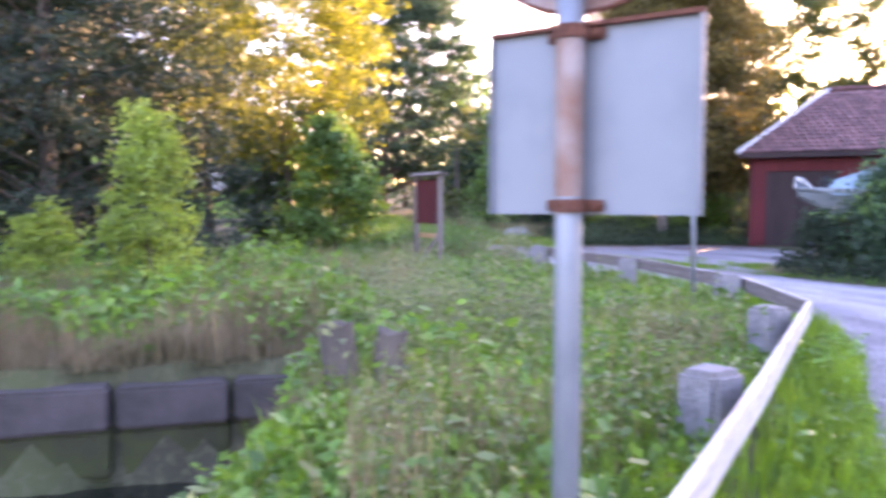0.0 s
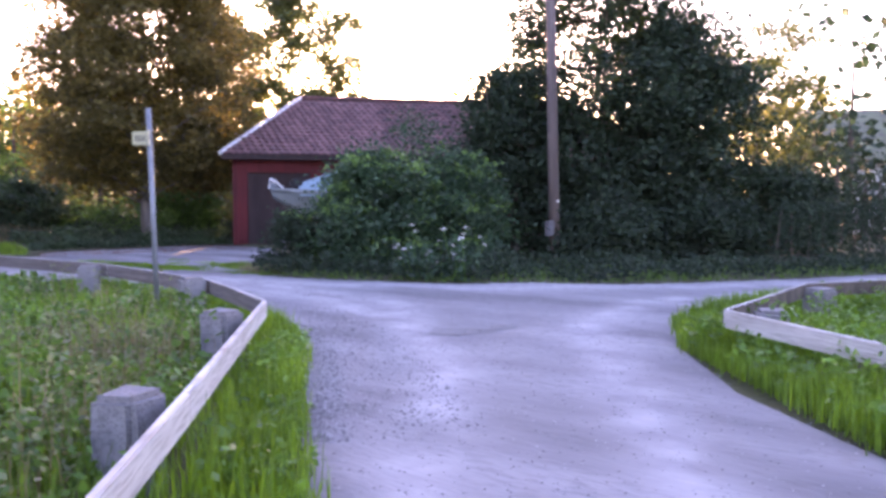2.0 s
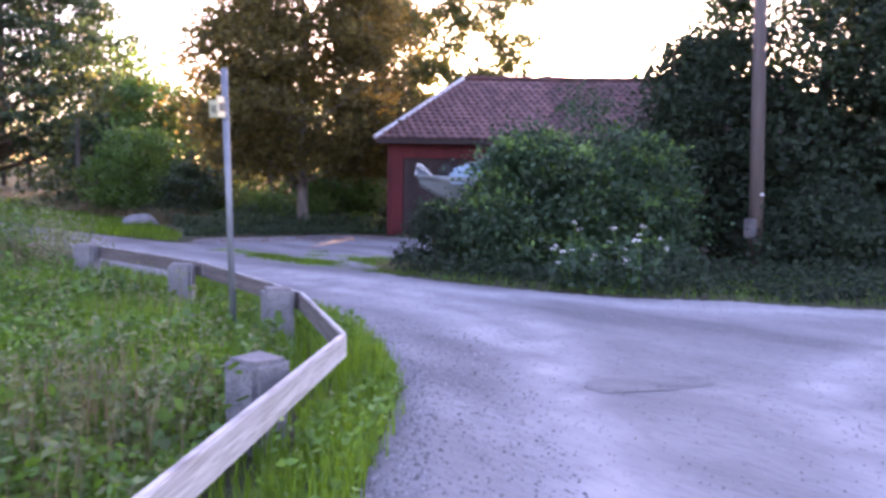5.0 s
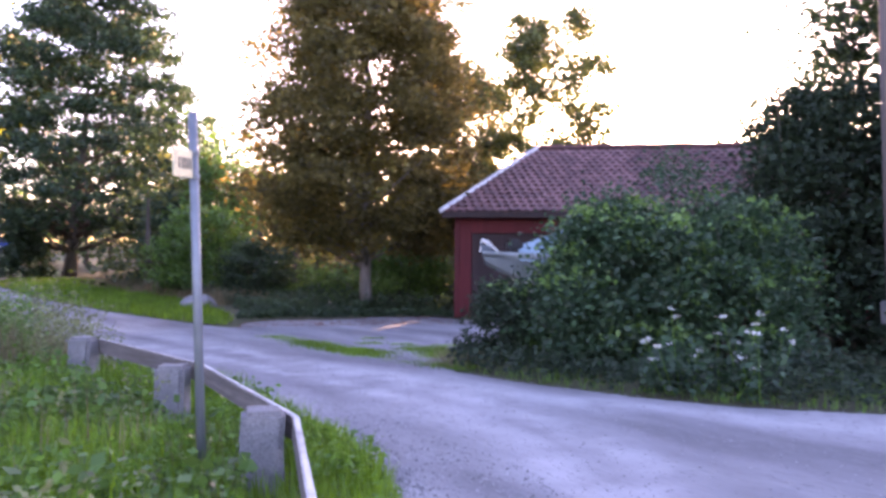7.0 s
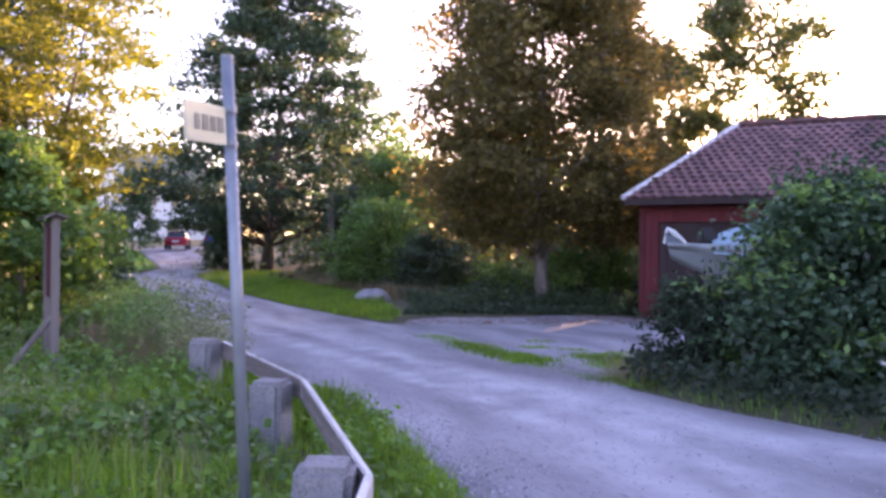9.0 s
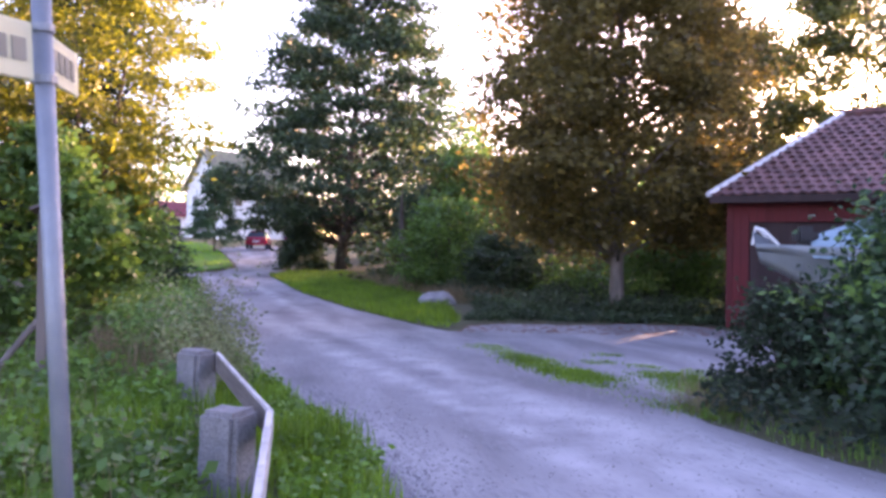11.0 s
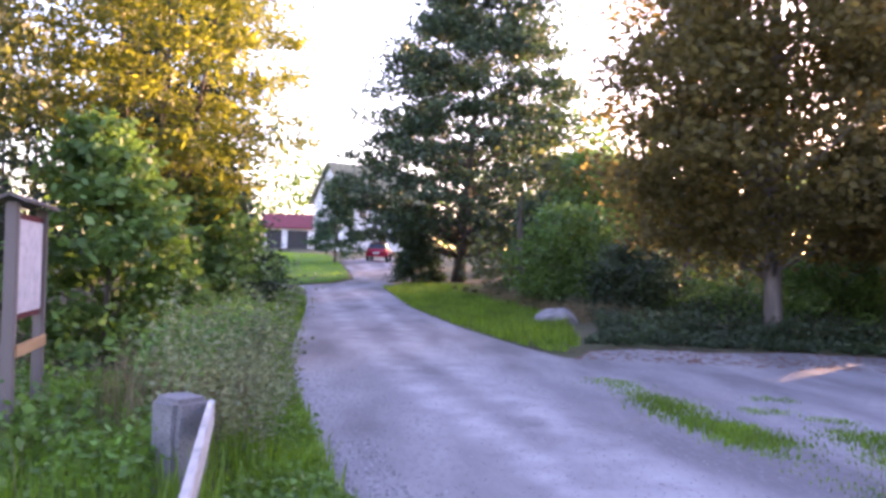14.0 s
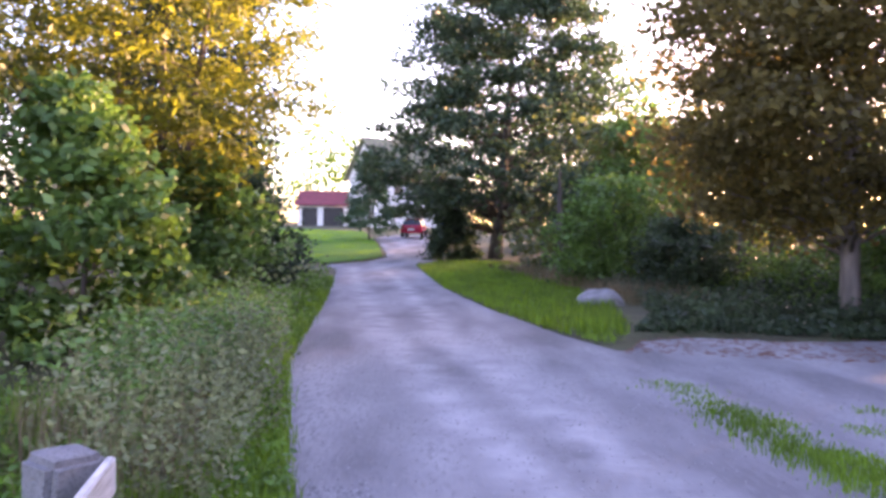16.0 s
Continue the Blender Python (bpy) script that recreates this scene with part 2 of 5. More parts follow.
def raw(name, verts, faces, mat, parent=None, label="", smooth=False):
    me = bpy.data.meshes.new(name)
    verts, faces = np.asarray(verts, np.float32), np.asarray(faces, np.int32)
    me.vertices.add(len(verts))
    me.vertices.foreach_set("co", verts.ravel())
    k = faces.shape[1]
    me.loops.add(faces.size)
    me.loops.foreach_set("vertex_index", faces.ravel())
    me.polygons.add(len(faces))
    me.polygons.foreach_set("loop_start", np.arange(0, faces.size, k, dtype=np.int32))
    me.update(calc_edges=True)
    me.materials.append(M[mat])
    if smooth:
        me.polygons.foreach_set("use_smooth", [True] * len(me.polygons))
    ob = new(name, me)
    if parent:
        ob.parent = parent
    if label:
        ob["label"] = label
    return ob


def unit(n):
    v = rng.normal(size=(n, 3))
    return v / np.linalg.norm(v, axis=1, keepdims=True)


def leaves(centres, size, aspect=0.55, droop=0.3):
    """Verts and faces of one folded rhombic leaf at each centre."""
    n = len(centres)
    d = unit(n)
    d[:, 2] = d[:, 2] * 0.6 - droop
    d /= np.linalg.norm(d, axis=1, keepdims=True)
    s = np.cross(d, unit(n))
    s /= np.linalg.norm(s, axis=1, keepdims=True) + 1e-6
    L = (size * rng.uniform(0.6, 1.3, n))[:, None]
    v = np.empty((n, 4, 3))
    v[:, 0] = centres - d * L / 2
    v[:, 1] = centres + s * L * aspect / 2
    v[:, 2] = centres + d * L / 2
    v[:, 3] = centres - s * L * aspect / 2
    return v.reshape(-1, 3), np.arange(4 * n).reshape(-1, 4)


# ---- ground shape ----
UP_ROAD = np.array((-0.232, 0.973))


def height(x, y):
    """The lie of the land: flat by the junction, rising up the road, a ditch with water by the bridge."""
    x, y = np.asarray(x, float), np.asarray(y, float)
    s = x * UP_ROAD[0] + y * UP_ROAD[1]
    h = np.interp(s, (-200, 26, 36, 46, 54, 70, 105, 140, 600, 3000), (0, 0, 0.12, 0.38, 0.8, 1.75, 3.3, 4.5, 14, 14))
    bank = np.clip((x + 0.35 * y - 11.5) / 4, 0, 1) * np.clip((y - 28) / 4, 0, 1) * np.clip((40 - y) / 8, 0, 1)
    h = h + 0.35 * bank
    across = y - 0.25 * (x + 3.6)
    ditch = np.clip((-2.6 - x) / 1.2, 0, 1) * np.clip((across + 1.2) / 1.2, 0, 1) * np.clip((4.85 - across) / 0.12, 0, 1)
    ditch = ditch * np.clip((x + 30) / 2, 0, 1)
    return h - 1.15 * ditch


# ---- road ----
ROAD = [(-4.6, -8), (-2.0, -3.2), (0.78, 2.46), (2.4, 5.5), (2.8, 7.4), (2.55, 9.1), (2.1, 10.8), (1.35, 12.4), (0.7, 13.7), (-1.4, 18.2), (-3.2, 23.3),
        (-5.2, 29), (-7.4, 35), (-9.4, 40.5), (-11.3, 44.1), (-10.2, 46.6), (-10.1, 50), (-12.6, 57), (-16.5, 67), (-18, 74),
        (-12.5, 76), (-12.4, 68), (-9.6, 60), (-7.3, 53), (-6.7, 48), (-6.9, 44.5), (-4.9, 39), (-2.6, 32.5), (-0.2, 26.8), (1.4, 23.2), (2.84, 20.8),
        (3.05, 22.0), (3.9, 22.9), (5.4, 22.8), (7.0, 23.3), (8.6, 22.8), (9.3, 20.5), (8.2, 17.5), (6.2, 15.2), (5.2, 12.5), (5.75, 11.1), (6.5, 9.9), (7.4, 9.0), (9.0, 7.6), (11.1, 6.4), (14, 5.4), (30, 1.2),
        (30, -1.5), (12.5, 3.5), (8.4, 4.35), (6.7, 4.05), (5.3, 2.95), (4.05, 1.6), (3.35, 0.3), (1.6, -2.8), (-0.6, -8)]
RD = np.array(ROAD, float)


def inside(poly, x, y):
    hit = np.zeros(np.shape(x), bool)
    for (x0, y0), (x1, y1) in zip(poly, np.roll(poly, -1, 0)):
        if y0 == y1:
            continue
        hit ^= ((y0 > y) != (y1 > y)) & (x < (x1 - x0) * (y - y0) / (y1 - y0) + x0)
    return hit


def nearest(poly, p):
    """For each point, the nearest one on the outline, and how far it is."""
    best, far = p.copy(), np.full(len(p), 1e9)
    for a, b in zip(poly, np.roll(poly, -1, 0)):
        u = np.clip(((p - a) @ (b - a)) / ((b - a) @ (b - a)), 0, 1)
        q = a + u[:, None] * (b - a)
        d = np.linalg.norm(p - q, axis=1)
        best[d < far], far = q[d < far], np.minimum(far, d)
    return best, far


TRACKS = [[(-1.6, -3.2), (0.86, 1.41), (2.75, 3.56), (3.84, 5.89), (4.24, 7.88), (4.1, 9.8), (3.2, 12.4), (1.93, 14.9), (0.88, 17.0), (-1.06, 21.2), (-2.6, 25.2), (-6.71, 35.5), (-9.4, 42.5)],
          [(-0.2, -3.6), (1.94, 0.56), (3.92, 2.66), (5.5, 4.4), (8.0, 5.3), (14, 3.9), (30, -0.4)],
          [(3.0, 4.2), (4.9, 7.3), (4.6, 10.2), (3.5, 13.2), (2.2, 16.2), (-0.06, 21.4), (-1.4, 25.4), (-5.4, 36.5), (-8.3, 43)],
          [(3.4, 13.6), (5.2, 10.2), (7.6, 7.6), (12, 5.1), (30, 0.6)]]


def worn(p):
    """How far the wheels have packed the gravel pale, 0 to 1, at each point."""
    w = np.zeros(len(p))
    for t in TRACKS:
        t = np.array(t, float)
        far = np.full(len(p), 1e9)
        for a, b in zip(t, t[1:]):
            u = np.clip(((p - a) @ (b - a)) / ((b - a) @ (b - a)), 0, 1)
            far = np.minimum(far, np.linalg.norm(p - a - u[:, None] * (b - a), axis=1))
        w = np.maximum(w, np.exp(-(far / 0.3) ** 2))
    return w


def sheet(name, poly, cell, mat, lift, ruts=0.0):
    """A surface draped on the land inside an outline."""
    lo, hi = poly.min(0) - cell, poly.max(0) + cell
    nx, ny = (np.ceil((hi - lo) / cell)).astype(int)
    gx, gy = np.meshgrid(lo[0] + np.arange(nx + 1) * cell, lo[1] + np.arange(ny + 1) * cell)
    mid = inside(poly, gx[:-1, :-1] + cell / 2, gy[:-1, :-1] + cell / 2)
    iy, ix = np.nonzero(mid)
    w = nx + 1
    f = np.stack([iy * w + ix, iy * w + ix + 1, (iy + 1) * w + ix + 1, (iy + 1) * w + ix], 1)
    used, inv = np.unique(f, return_inverse=True)
    f = inv.reshape(-1, 4)
    p = np.stack([gx.ravel()[used], gy.ravel()[used]], 1)
    edge = np.bincount(f.ravel(), minlength=len(p)) < 4
    q, _ = nearest(poly, p[edge])
    p[edge] = q
    z = height(p[:, 0], p[:, 1]) + lift
    if ruts:
        z += np.array([ruts * noise.fractal(Vector((a * 0.55, b * 0.3, 0)), 1.0, 2.0, 4) for a, b in p]) - ruts * 0.3
        z -= 0.035 * np.exp(-((p[:, 0] - 4.37) / 0.7) ** 2 - ((p[:, 1] - 5.02) / 0.35) ** 2)
        z[edge] -= 0.03
    ob = raw(name, np.c_[p, z], f, mat, smooth=True)
    if ruts:
        at = ob.data.attributes.new("wear", "FLOAT", "POINT")
        at.data.foreach_set("value", worn(p).astype(np.float32))
    return ob


def axis(lo, hi, near0, near1, fine, coarse):
    a = list(np.arange(near0, near1 + 1e-6, fine))
    x, step = near0, fine
    while x > lo:
        step = min(step * 1.18, coarse)
        x -= step
        a.insert(0, x)
    x, step = near1, fine
    while x < hi:
        step = min(step * 1.18, coarse)
        x += step
        a.append(x)
    return np.array(a)


gx, gy = np.meshgrid(axis(-1500, 1500, -12, 16, 0.25, 120), axis(-1500, 2500, -6, 34, 0.25, 120))
ground_z = height(gx, gy) - 0.015
near_ground = (np.abs(gx) < 60) & (gy > -20) & (gy < 90)
bumps = np.zeros(gx.shape)
bumps[near_ground] = [0.045 * noise.fractal(Vector((a * 0.8, b * 0.8, 3.0)), 1.0, 2.0, 3) for a, b in zip(gx[near_ground], gy[near_ground])]
flat = np.stack([gx.ravel(), gy.ravel()], 1)
on_road = inside(RD, gx, gy).ravel()
_, off = nearest(RD, flat)
edge_in = np.where(on_road, -off, off).reshape(gx.shape)
ground_z += np.where(edge_in < 0.3, -0.06, bumps + 0.02)
ny, nx = gx.shape
idx = np.arange(nx * ny).reshape(ny, nx)
ground = raw("ground", np.c_[flat, ground_z.ravel()], np.stack([idx[:-1, :-1], idx[:-1, 1:], idx[1:, 1:], idx[1:, :-1]], -1).reshape(-1, 4), "soil", smooth=True)
tagged(ground, "mossy earth and short grass around the gravel road", "ground", kind="structure")
road = tagged(sheet("road", RD, 0.15, "gravel", 0.0, 0.03), "pale grey gravel road with wheel ruts and a pothole", "road", kind="structure")
LAWN = np.array([(-11.6, 44.6), (-10.5, 46.8), (-10.4, 50), (-12.9, 57), (-16.8, 67), (-22, 80), (-40, 92), (-46, 80), (-30, 52), (-18, 45)], float)
lawn = tagged(sheet("lawn", LAWN, 0.8, "lawn", 0.05), "mown bright green lawn before the white house", "lawn", kind="structure")

# ---- pothole ----
# patch over the hollow, coloured dark in place of its shade
bm = bmesh.new()
ring = []
for k in range(36):
    a = 2 * math.pi * k / 36
    q = 1 + 0.35 * noise.noise(Vector((2 * math.cos(a), 2 * math.sin(a), 5)))
    ring.append(bm.verts.new((0.62 * q * math.cos(a), 0.22 * q * math.sin(a), 0)))
bm.faces.new(ring)
bmesh.ops.triangulate(bm, faces=bm.faces)
bmesh.ops.subdivide_edges(bm, edges=bm.edges, cuts=2)
turn_m = Matrix.Rotation(radians(-8), 3, "Z")
for v in bm.verts:
    w = turn_m @ v.co + Vector((4.37, 5.02, 0))
    z = float(height(w.x, w.y)) + 0.03 * noise.fractal(Vector((w.x * 0.55, w.y * 0.3, 0)), 1.0, 2.0, 4) - 0.009
    z -= 0.035 * math.exp(-((w.x - 4.37) / 0.7) ** 2 - ((w.y - 5.02) / 0.35) ** 2)
    v.co = (w.x, w.y, z + 0.006)
tagged(link("pothole", bm, "hollow_shade_gravel", smooth=True), "shallow pothole in the gravel, its shade put into the colour", "pothole", kind="structure")

# ---- barn ----
BARN = Matrix.Translation((8.5, 22.49, 0)) @ Matrix.Rotation(math.atan2(-0.47, 0.88), 4, "Z")   # origin: roof corner; x along the eave, y away
EAVE, RIDGE, LONG, DEEP, HIP = 2.95, 5.33, 16.0, 8.6, 2.55


def barn():
    b = empty("barn", BARN)
    o, back = 0.45, DEEP - 0.45
    walls = [((o, o), (LONG - o, o), "front"), ((o, o), (o, back), "end"), ((LONG - o, o), (LONG - o, back), "end"), ((o, back), (LONG - o, back), "rear")]
    for (x0, y0), (x1, y1), kind in walls:
        length = math.hypot(x1 - x0, y1 - y0)
        d = Vector((x1 - x0, y1 - y0, 0)) / length
        n = int(length / 0.17)
        out = -1 if kind in ("front",) or (kind == "end" and x0 < 1) else 1
        bm = bmesh.new()
        skip = (0.35, 2.45) if kind == "front" else None
        m = Matrix(((d.x, -d.y, 0, 0), (d.y, d.x, 0, 0), (0, 0, 1, 0), (0, 0, 0, 1)))
        if skip:
            for a, c, z0, z1 in ((0, skip[0], 0, 2.95), (skip[1], length, 0, 2.95), (skip[0], skip[1], 2.4, 2.95)):
                box(bm, (c - a, 0.12, z1 - z0), ((a + c) / 2, 0, (z0 + z1) / 2), m=Matrix.Translation((x0, y0, 0)) @ m)
        else:
            box(bm, (length, 0.12, 2.95), (length / 2, 0, 1.475), m=Matrix.Translation((x0, y0, 0)) @ m)
        wall = part("wall", bm, "falu", b)
        if kind == "front":
            for i in range(n):
                u = (i + 0.5) * length / n
                low = 2.4 if skip[0] < u < skip[1] else 0.15
                bm = bmesh.new()
                box(bm, (length / n - 0.012, 0.022, 2.9 - low), (0, 0, 0))
                p = part("plank", bm, "falu", wall)
                p.location = (x0 + u, y0 - 0.072, (2.9 + low) / 2)
    bm = bmesh.new()
    box(bm, (2.1, 0.05, 2.4), (o + 1.4, o + 0.03, 1.2))
    door = part("door", bm, "dark_wood", b, "dark weathered plank double door")
    for k in range(12):
        bm = bmesh.new()
        box(bm, (0.16, 0.02, 2.34), (o + 0.45 + k * 0.173, o - 0.006, 1.18))
        part("board", bm, "dark_wood", door)
    for x in (o - 0.06, LONG - o + 0.06):
        bm = bmesh.new()
        box(bm, (0.14, 0.14, 2.95), (x, o - 0.06, 1.475), bevel=0.01)
        part("corner_board", bm, "falu", b)
    bm = bmesh.new()
    c = [bm.verts.new(v) for v in ((0, 0, EAVE), (LONG, 0, EAVE), (LONG, DEEP, EAVE), (0, DEEP, EAVE), (HIP, DEEP / 2, RIDGE), (LONG - HIP, DEEP / 2, RIDGE))]
    for f in ((0, 1, 5, 4), (1, 2, 5), (2, 3, 4, 5), (3, 0, 4), (3, 2, 1, 0)):
        bm.faces.new([c[i] for i in f])
    roof = part("roof", bm, "dark_wood", b, "steep hipped roof of old red clay pantiles")
    bm = bmesh.new()
    box(bm, (LONG, 0.04, 0.16), (LONG / 2, -0.02, EAVE - 0.06), bevel=0.005)
    part("fascia", bm, "dark_wood", b, "dark eaves board")
    bm = bmesh.new()
    tube(bm, [(-0.03, -0.05, EAVE + 0.05), (HIP * 0.5, DEEP / 4, (EAVE + RIDGE) / 2 + 0.07), (HIP, DEEP / 2, RIDGE + 0.07)], [0.07, 0.07, 0.07], 6)
    part("hip_cap", bm, "mortar", b, "pale hip capping")
    for i in range(int((LONG - 2 * HIP) / 0.38) + 1):
        bm = bmesh.new()
        x = HIP + i * 0.38
        tube(bm, [(x, DEEP / 2, RIDGE + 0.04 + 0.012 * math.sin(i * 1.7)), (x + 0.4, DEEP / 2, RIDGE + 0.05 + 0.012 * math.sin(i * 1.7 + 1))], [0.11, 0.12], 6)
        part("ridge_tile", bm, "roof_tile", b)
    # pantiles of the front slope, in courses
    slope = Vector((0, DEEP / 2, RIDGE - EAVE))
    sl = slope.length
    up = slope / sl
    nrm = Vector((0, -up.z, up.y))
    rows, width = int(sl / 0.29), 0.235
    prof = [(-0.12, 0.02), (-0.075, 0.045), (-0.03, 0.03), (0.02, 0.005), (0.07, 0.0), (0.12, 0.022)]
    bm = bmesh.new()
    ring = []
    for v, lift in ((-0.02, 0.03), (0.33, 0.0)):
        ring.append([bm.verts.new((u, v, h + lift + 0.012)) for u, h in prof])
    low = [bm.verts.new((u, -0.02, h - 0.012 + 0.03)) for u, h in prof]
    for k in range(5):
        bm.faces.new((ring[0][k], ring[0][k + 1], ring[1][k + 1], ring[1][k]))
        bm.faces.new((low[k + 1], ring[0][k + 1], ring[0][k], low[k])[::-1])
    me = bpy.data.meshes.new("tile")
    bm.to_mesh(me)
    bm.free()
    me.materials.append(M["roof_tile"])
    me.polygons.foreach_set("use_smooth", [True] * len(me.polygons))
    tv = np.array([v.co for v in me.vertices])
    tf = [tuple(p.vertices) for p in me.polygons]
    basis = Matrix(((1, 0, 0), (0, up.y, nrm.y), (0, up.z, nrm.z)))
    B = np.array([[1, 0, 0], [0, up.y, nrm.y], [0, up.z, nrm.z]])
    count, V, F = 0, [], []
    r = random.Random(4)
    for j in range(rows):
        v = j * 0.29
        lo, hi = HIP * v / sl, LONG - HIP * v / sl
        k = 0
        while lo + 0.1 + k * width < hi - 0.1:
            u = lo + 0.1 + k * width
            k += 1
            off3 = Vector((u, v * up.y, EAVE + v * up.z)) + nrm * (0.02 + r.uniform(-0.006, 0.012))
            tilt = r.uniform(-0.03, 0.03)
            if count < 300 and u < 5.4:
                t = new("tile", me)
                t.parent = roof
                t.matrix_local = Matrix.Translation(off3) @ basis.to_4x4() @ Matrix.Rotation(tilt, 4, "Z")
                count += 1
            else:
                base = len(V) * len(tv)
                R = np.array(Matrix.Rotation(tilt, 3, "Z"))
                V.append((B @ R @ tv.T).T + np.array(off3))
                F += [tuple(i + base for i in f) for f in tf]
    rest = raw("tiles", np.concatenate(V), np.array(F), "roof_tile", roof, smooth=True)
    rest["kind"] = "stuff"
    return tagged(b, "red-painted plank barn with a hipped pantile roof", "barn")


barn()

# ---- fence of granite posts and planks ----


def stone_post(x, y, rz, w=0.255, top=0.62, seed=1, label="rough grey granite fence post"):
    z0 = float(height(x, y)) - 0.25
    bm = bmesh.new()
    box(bm, (w, w, top - z0), (0, 0, (top - z0) / 2), bevel=0.035)
    bmesh.ops.subdivide_edges(bm, edges=[e for e in bm.edges if e.calc_length() > 0.12], cuts=3, use_grid_fill=True)
    for v in bm.verts:
        v.co += 0.02 * noise.noise_vector(v.co * 4 + Vector((seed * 3.1, 0, 0)))
    ob = link("stone_post", bm, "granite", smooth=False)
    ob.matrix_world = pose(x, y, z0, 0, 0, rz)
    return tagged(ob, label, "post", group="granite posts of the fence")


POSTS = [(-3.1, -2.35, 30, 0.46), (-1.66, 0.0, 30, 0.46), (-0.24, 2.33, 32, 0.49), (1.19, 4.66, 32, 0.51), (1.95, 7.42, -8, 0.53), (1.38, 9.8, -18, 0.55), (0.39, 12.1, -25, 0.62)]
for i, (x, y, rz, top) in enumerate(POSTS):
    stone_post(x, y, rz, w=0.28, top=top, seed=i + 1)
for i, (x, y, rz) in enumerate([(5.85, 2.3, 35), (8.12, 2.92, -10), (11.1, 1.85, -15), (4.75, 0.2, 25)]):
    stone_post(x, y, rz, top=0.38, w=0.3, seed=i + 20)


def rail_run(pts, label, shaded_from=99, shaded_back=True):
    rail = empty("plank_rail")
    rail.location = (pts[0][0], pts[0][1], 0)
    for i, (a, b) in enumerate(zip(pts, pts[1:])):
        bm = bmesh.new()
        o = Vector((pts[0][0], pts[0][1], 0))
        plank(bm, Vector(a) - o, Vector(b) - o, 0.17, 0.045)
        p = part("plank", bm, "bark" if i >= shaded_from else "old_plank", rail, "bare plank with shade put into its dark sides, pale top edge" if i >= shaded_from else "")
        # dark sides, pale top: shade is put into the bare wood's colour
        if i >= shaded_from:
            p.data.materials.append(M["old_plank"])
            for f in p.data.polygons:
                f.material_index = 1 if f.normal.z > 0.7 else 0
        elif shaded_back:
            # inner face darker: bare wood with its shade put into the colour
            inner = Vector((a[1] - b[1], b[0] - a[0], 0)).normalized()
            p.data.materials.append(M["shaded_bare_plank"])
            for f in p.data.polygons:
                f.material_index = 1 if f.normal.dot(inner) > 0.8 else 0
    return tagged(rail, label, "fence rail")


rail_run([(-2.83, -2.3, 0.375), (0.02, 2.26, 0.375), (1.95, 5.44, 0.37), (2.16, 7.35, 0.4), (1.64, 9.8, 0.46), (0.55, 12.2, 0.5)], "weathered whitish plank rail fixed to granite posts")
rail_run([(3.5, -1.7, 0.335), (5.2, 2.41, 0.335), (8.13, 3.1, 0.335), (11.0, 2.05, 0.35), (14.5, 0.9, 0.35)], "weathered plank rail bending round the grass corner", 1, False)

# ---- road sign seen from behind ----


def road_sign(x, y):
    s = empty("road_sign", pose(x, y, 0.0))
    bm = bmesh.new()
    tube(bm, [(0, 0, -0.2), (0, 0, 2.46)], 0.03, 16)
    part("pole", bm, "zinc", s, "galvanised steel pole", smooth=True)
    face = Matrix.Rotation(radians(-35), 4, "Z")
    mid, z = 0.029, 1.588
    bm = bmesh.new()
    box(bm, (0.48, 0.003, 0.405), (mid, 0.045, z), m=face)
    plate = part("plate", bm, "sheet", s, "bare pale blue-grey back of a sheet-metal sign")
    for sx in (-1, 1):
        bm = bmesh.new()
        box(bm, (0.003, 0.018, 0.405), (mid + sx * 0.2415, 0.038, z), m=face)
        part("flange", bm, "sheet", plate)
    bm = bmesh.new()
    box(bm, (0.486, 0.02, 0.01), (mid, 0.037, z + 0.2075), m=face)
    part("lip", bm, "rust", plate, "rusty folded edge")
    bm = bmesh.new()
    tube(bm, [(0, 0, 1.425), (0, 0, 1.76)], 0.0312, 16, cap=False)
    part("sleeve", bm, "rusty_zinc", s, "rust-stained stretch of the pole", smooth=True)
    for zc in (1.775, 1.405):
        bm = bmesh.new()
        tube(bm, [(0, 0, zc - 0.014), (0, 0, zc + 0.014)], 0.037, 16)
        box(bm, (0.135, 0.012, 0.026), (0, 0.036, zc), m=face, bevel=0.003)
        clamp = part("clamp", bm, "rust", s, "rusty clamp")
        for sx in (-0.05, 0.05):
            bm = bmesh.new()
            tube(bm, [face @ Vector((sx, 0.014, zc)), face @ Vector((sx, 0.032, zc))], 0.009, 6)
            part("bolt", bm, "rust", clamp)
    bm = bmesh.new()
    tube(bm, [face @ Vector((0.02, 0.042, 2.122)), face @ Vector((0.02, 0.046, 2.122))], 0.3, 40)
    disc = part("round_plate", bm, "rusty_zinc", s, "weathered grey back of a round sign")
    bm = bmesh.new()
    ring = [face @ Vector((0.02 + 0.3 * math.cos(a * math.pi / 20), 0.036, 2.122 + 0.3 * math.sin(a * math.pi / 20))) for a in range(41)]
    tube(bm, ring, 0.006, 6)
    part("rim", bm, "rust", disc, "rusty folded rim")
    return tagged(s, "road sign on a galvanised pole, seen from behind", "sign")


road_sign(-1.558, -0.192)

# ---- street-name post ----


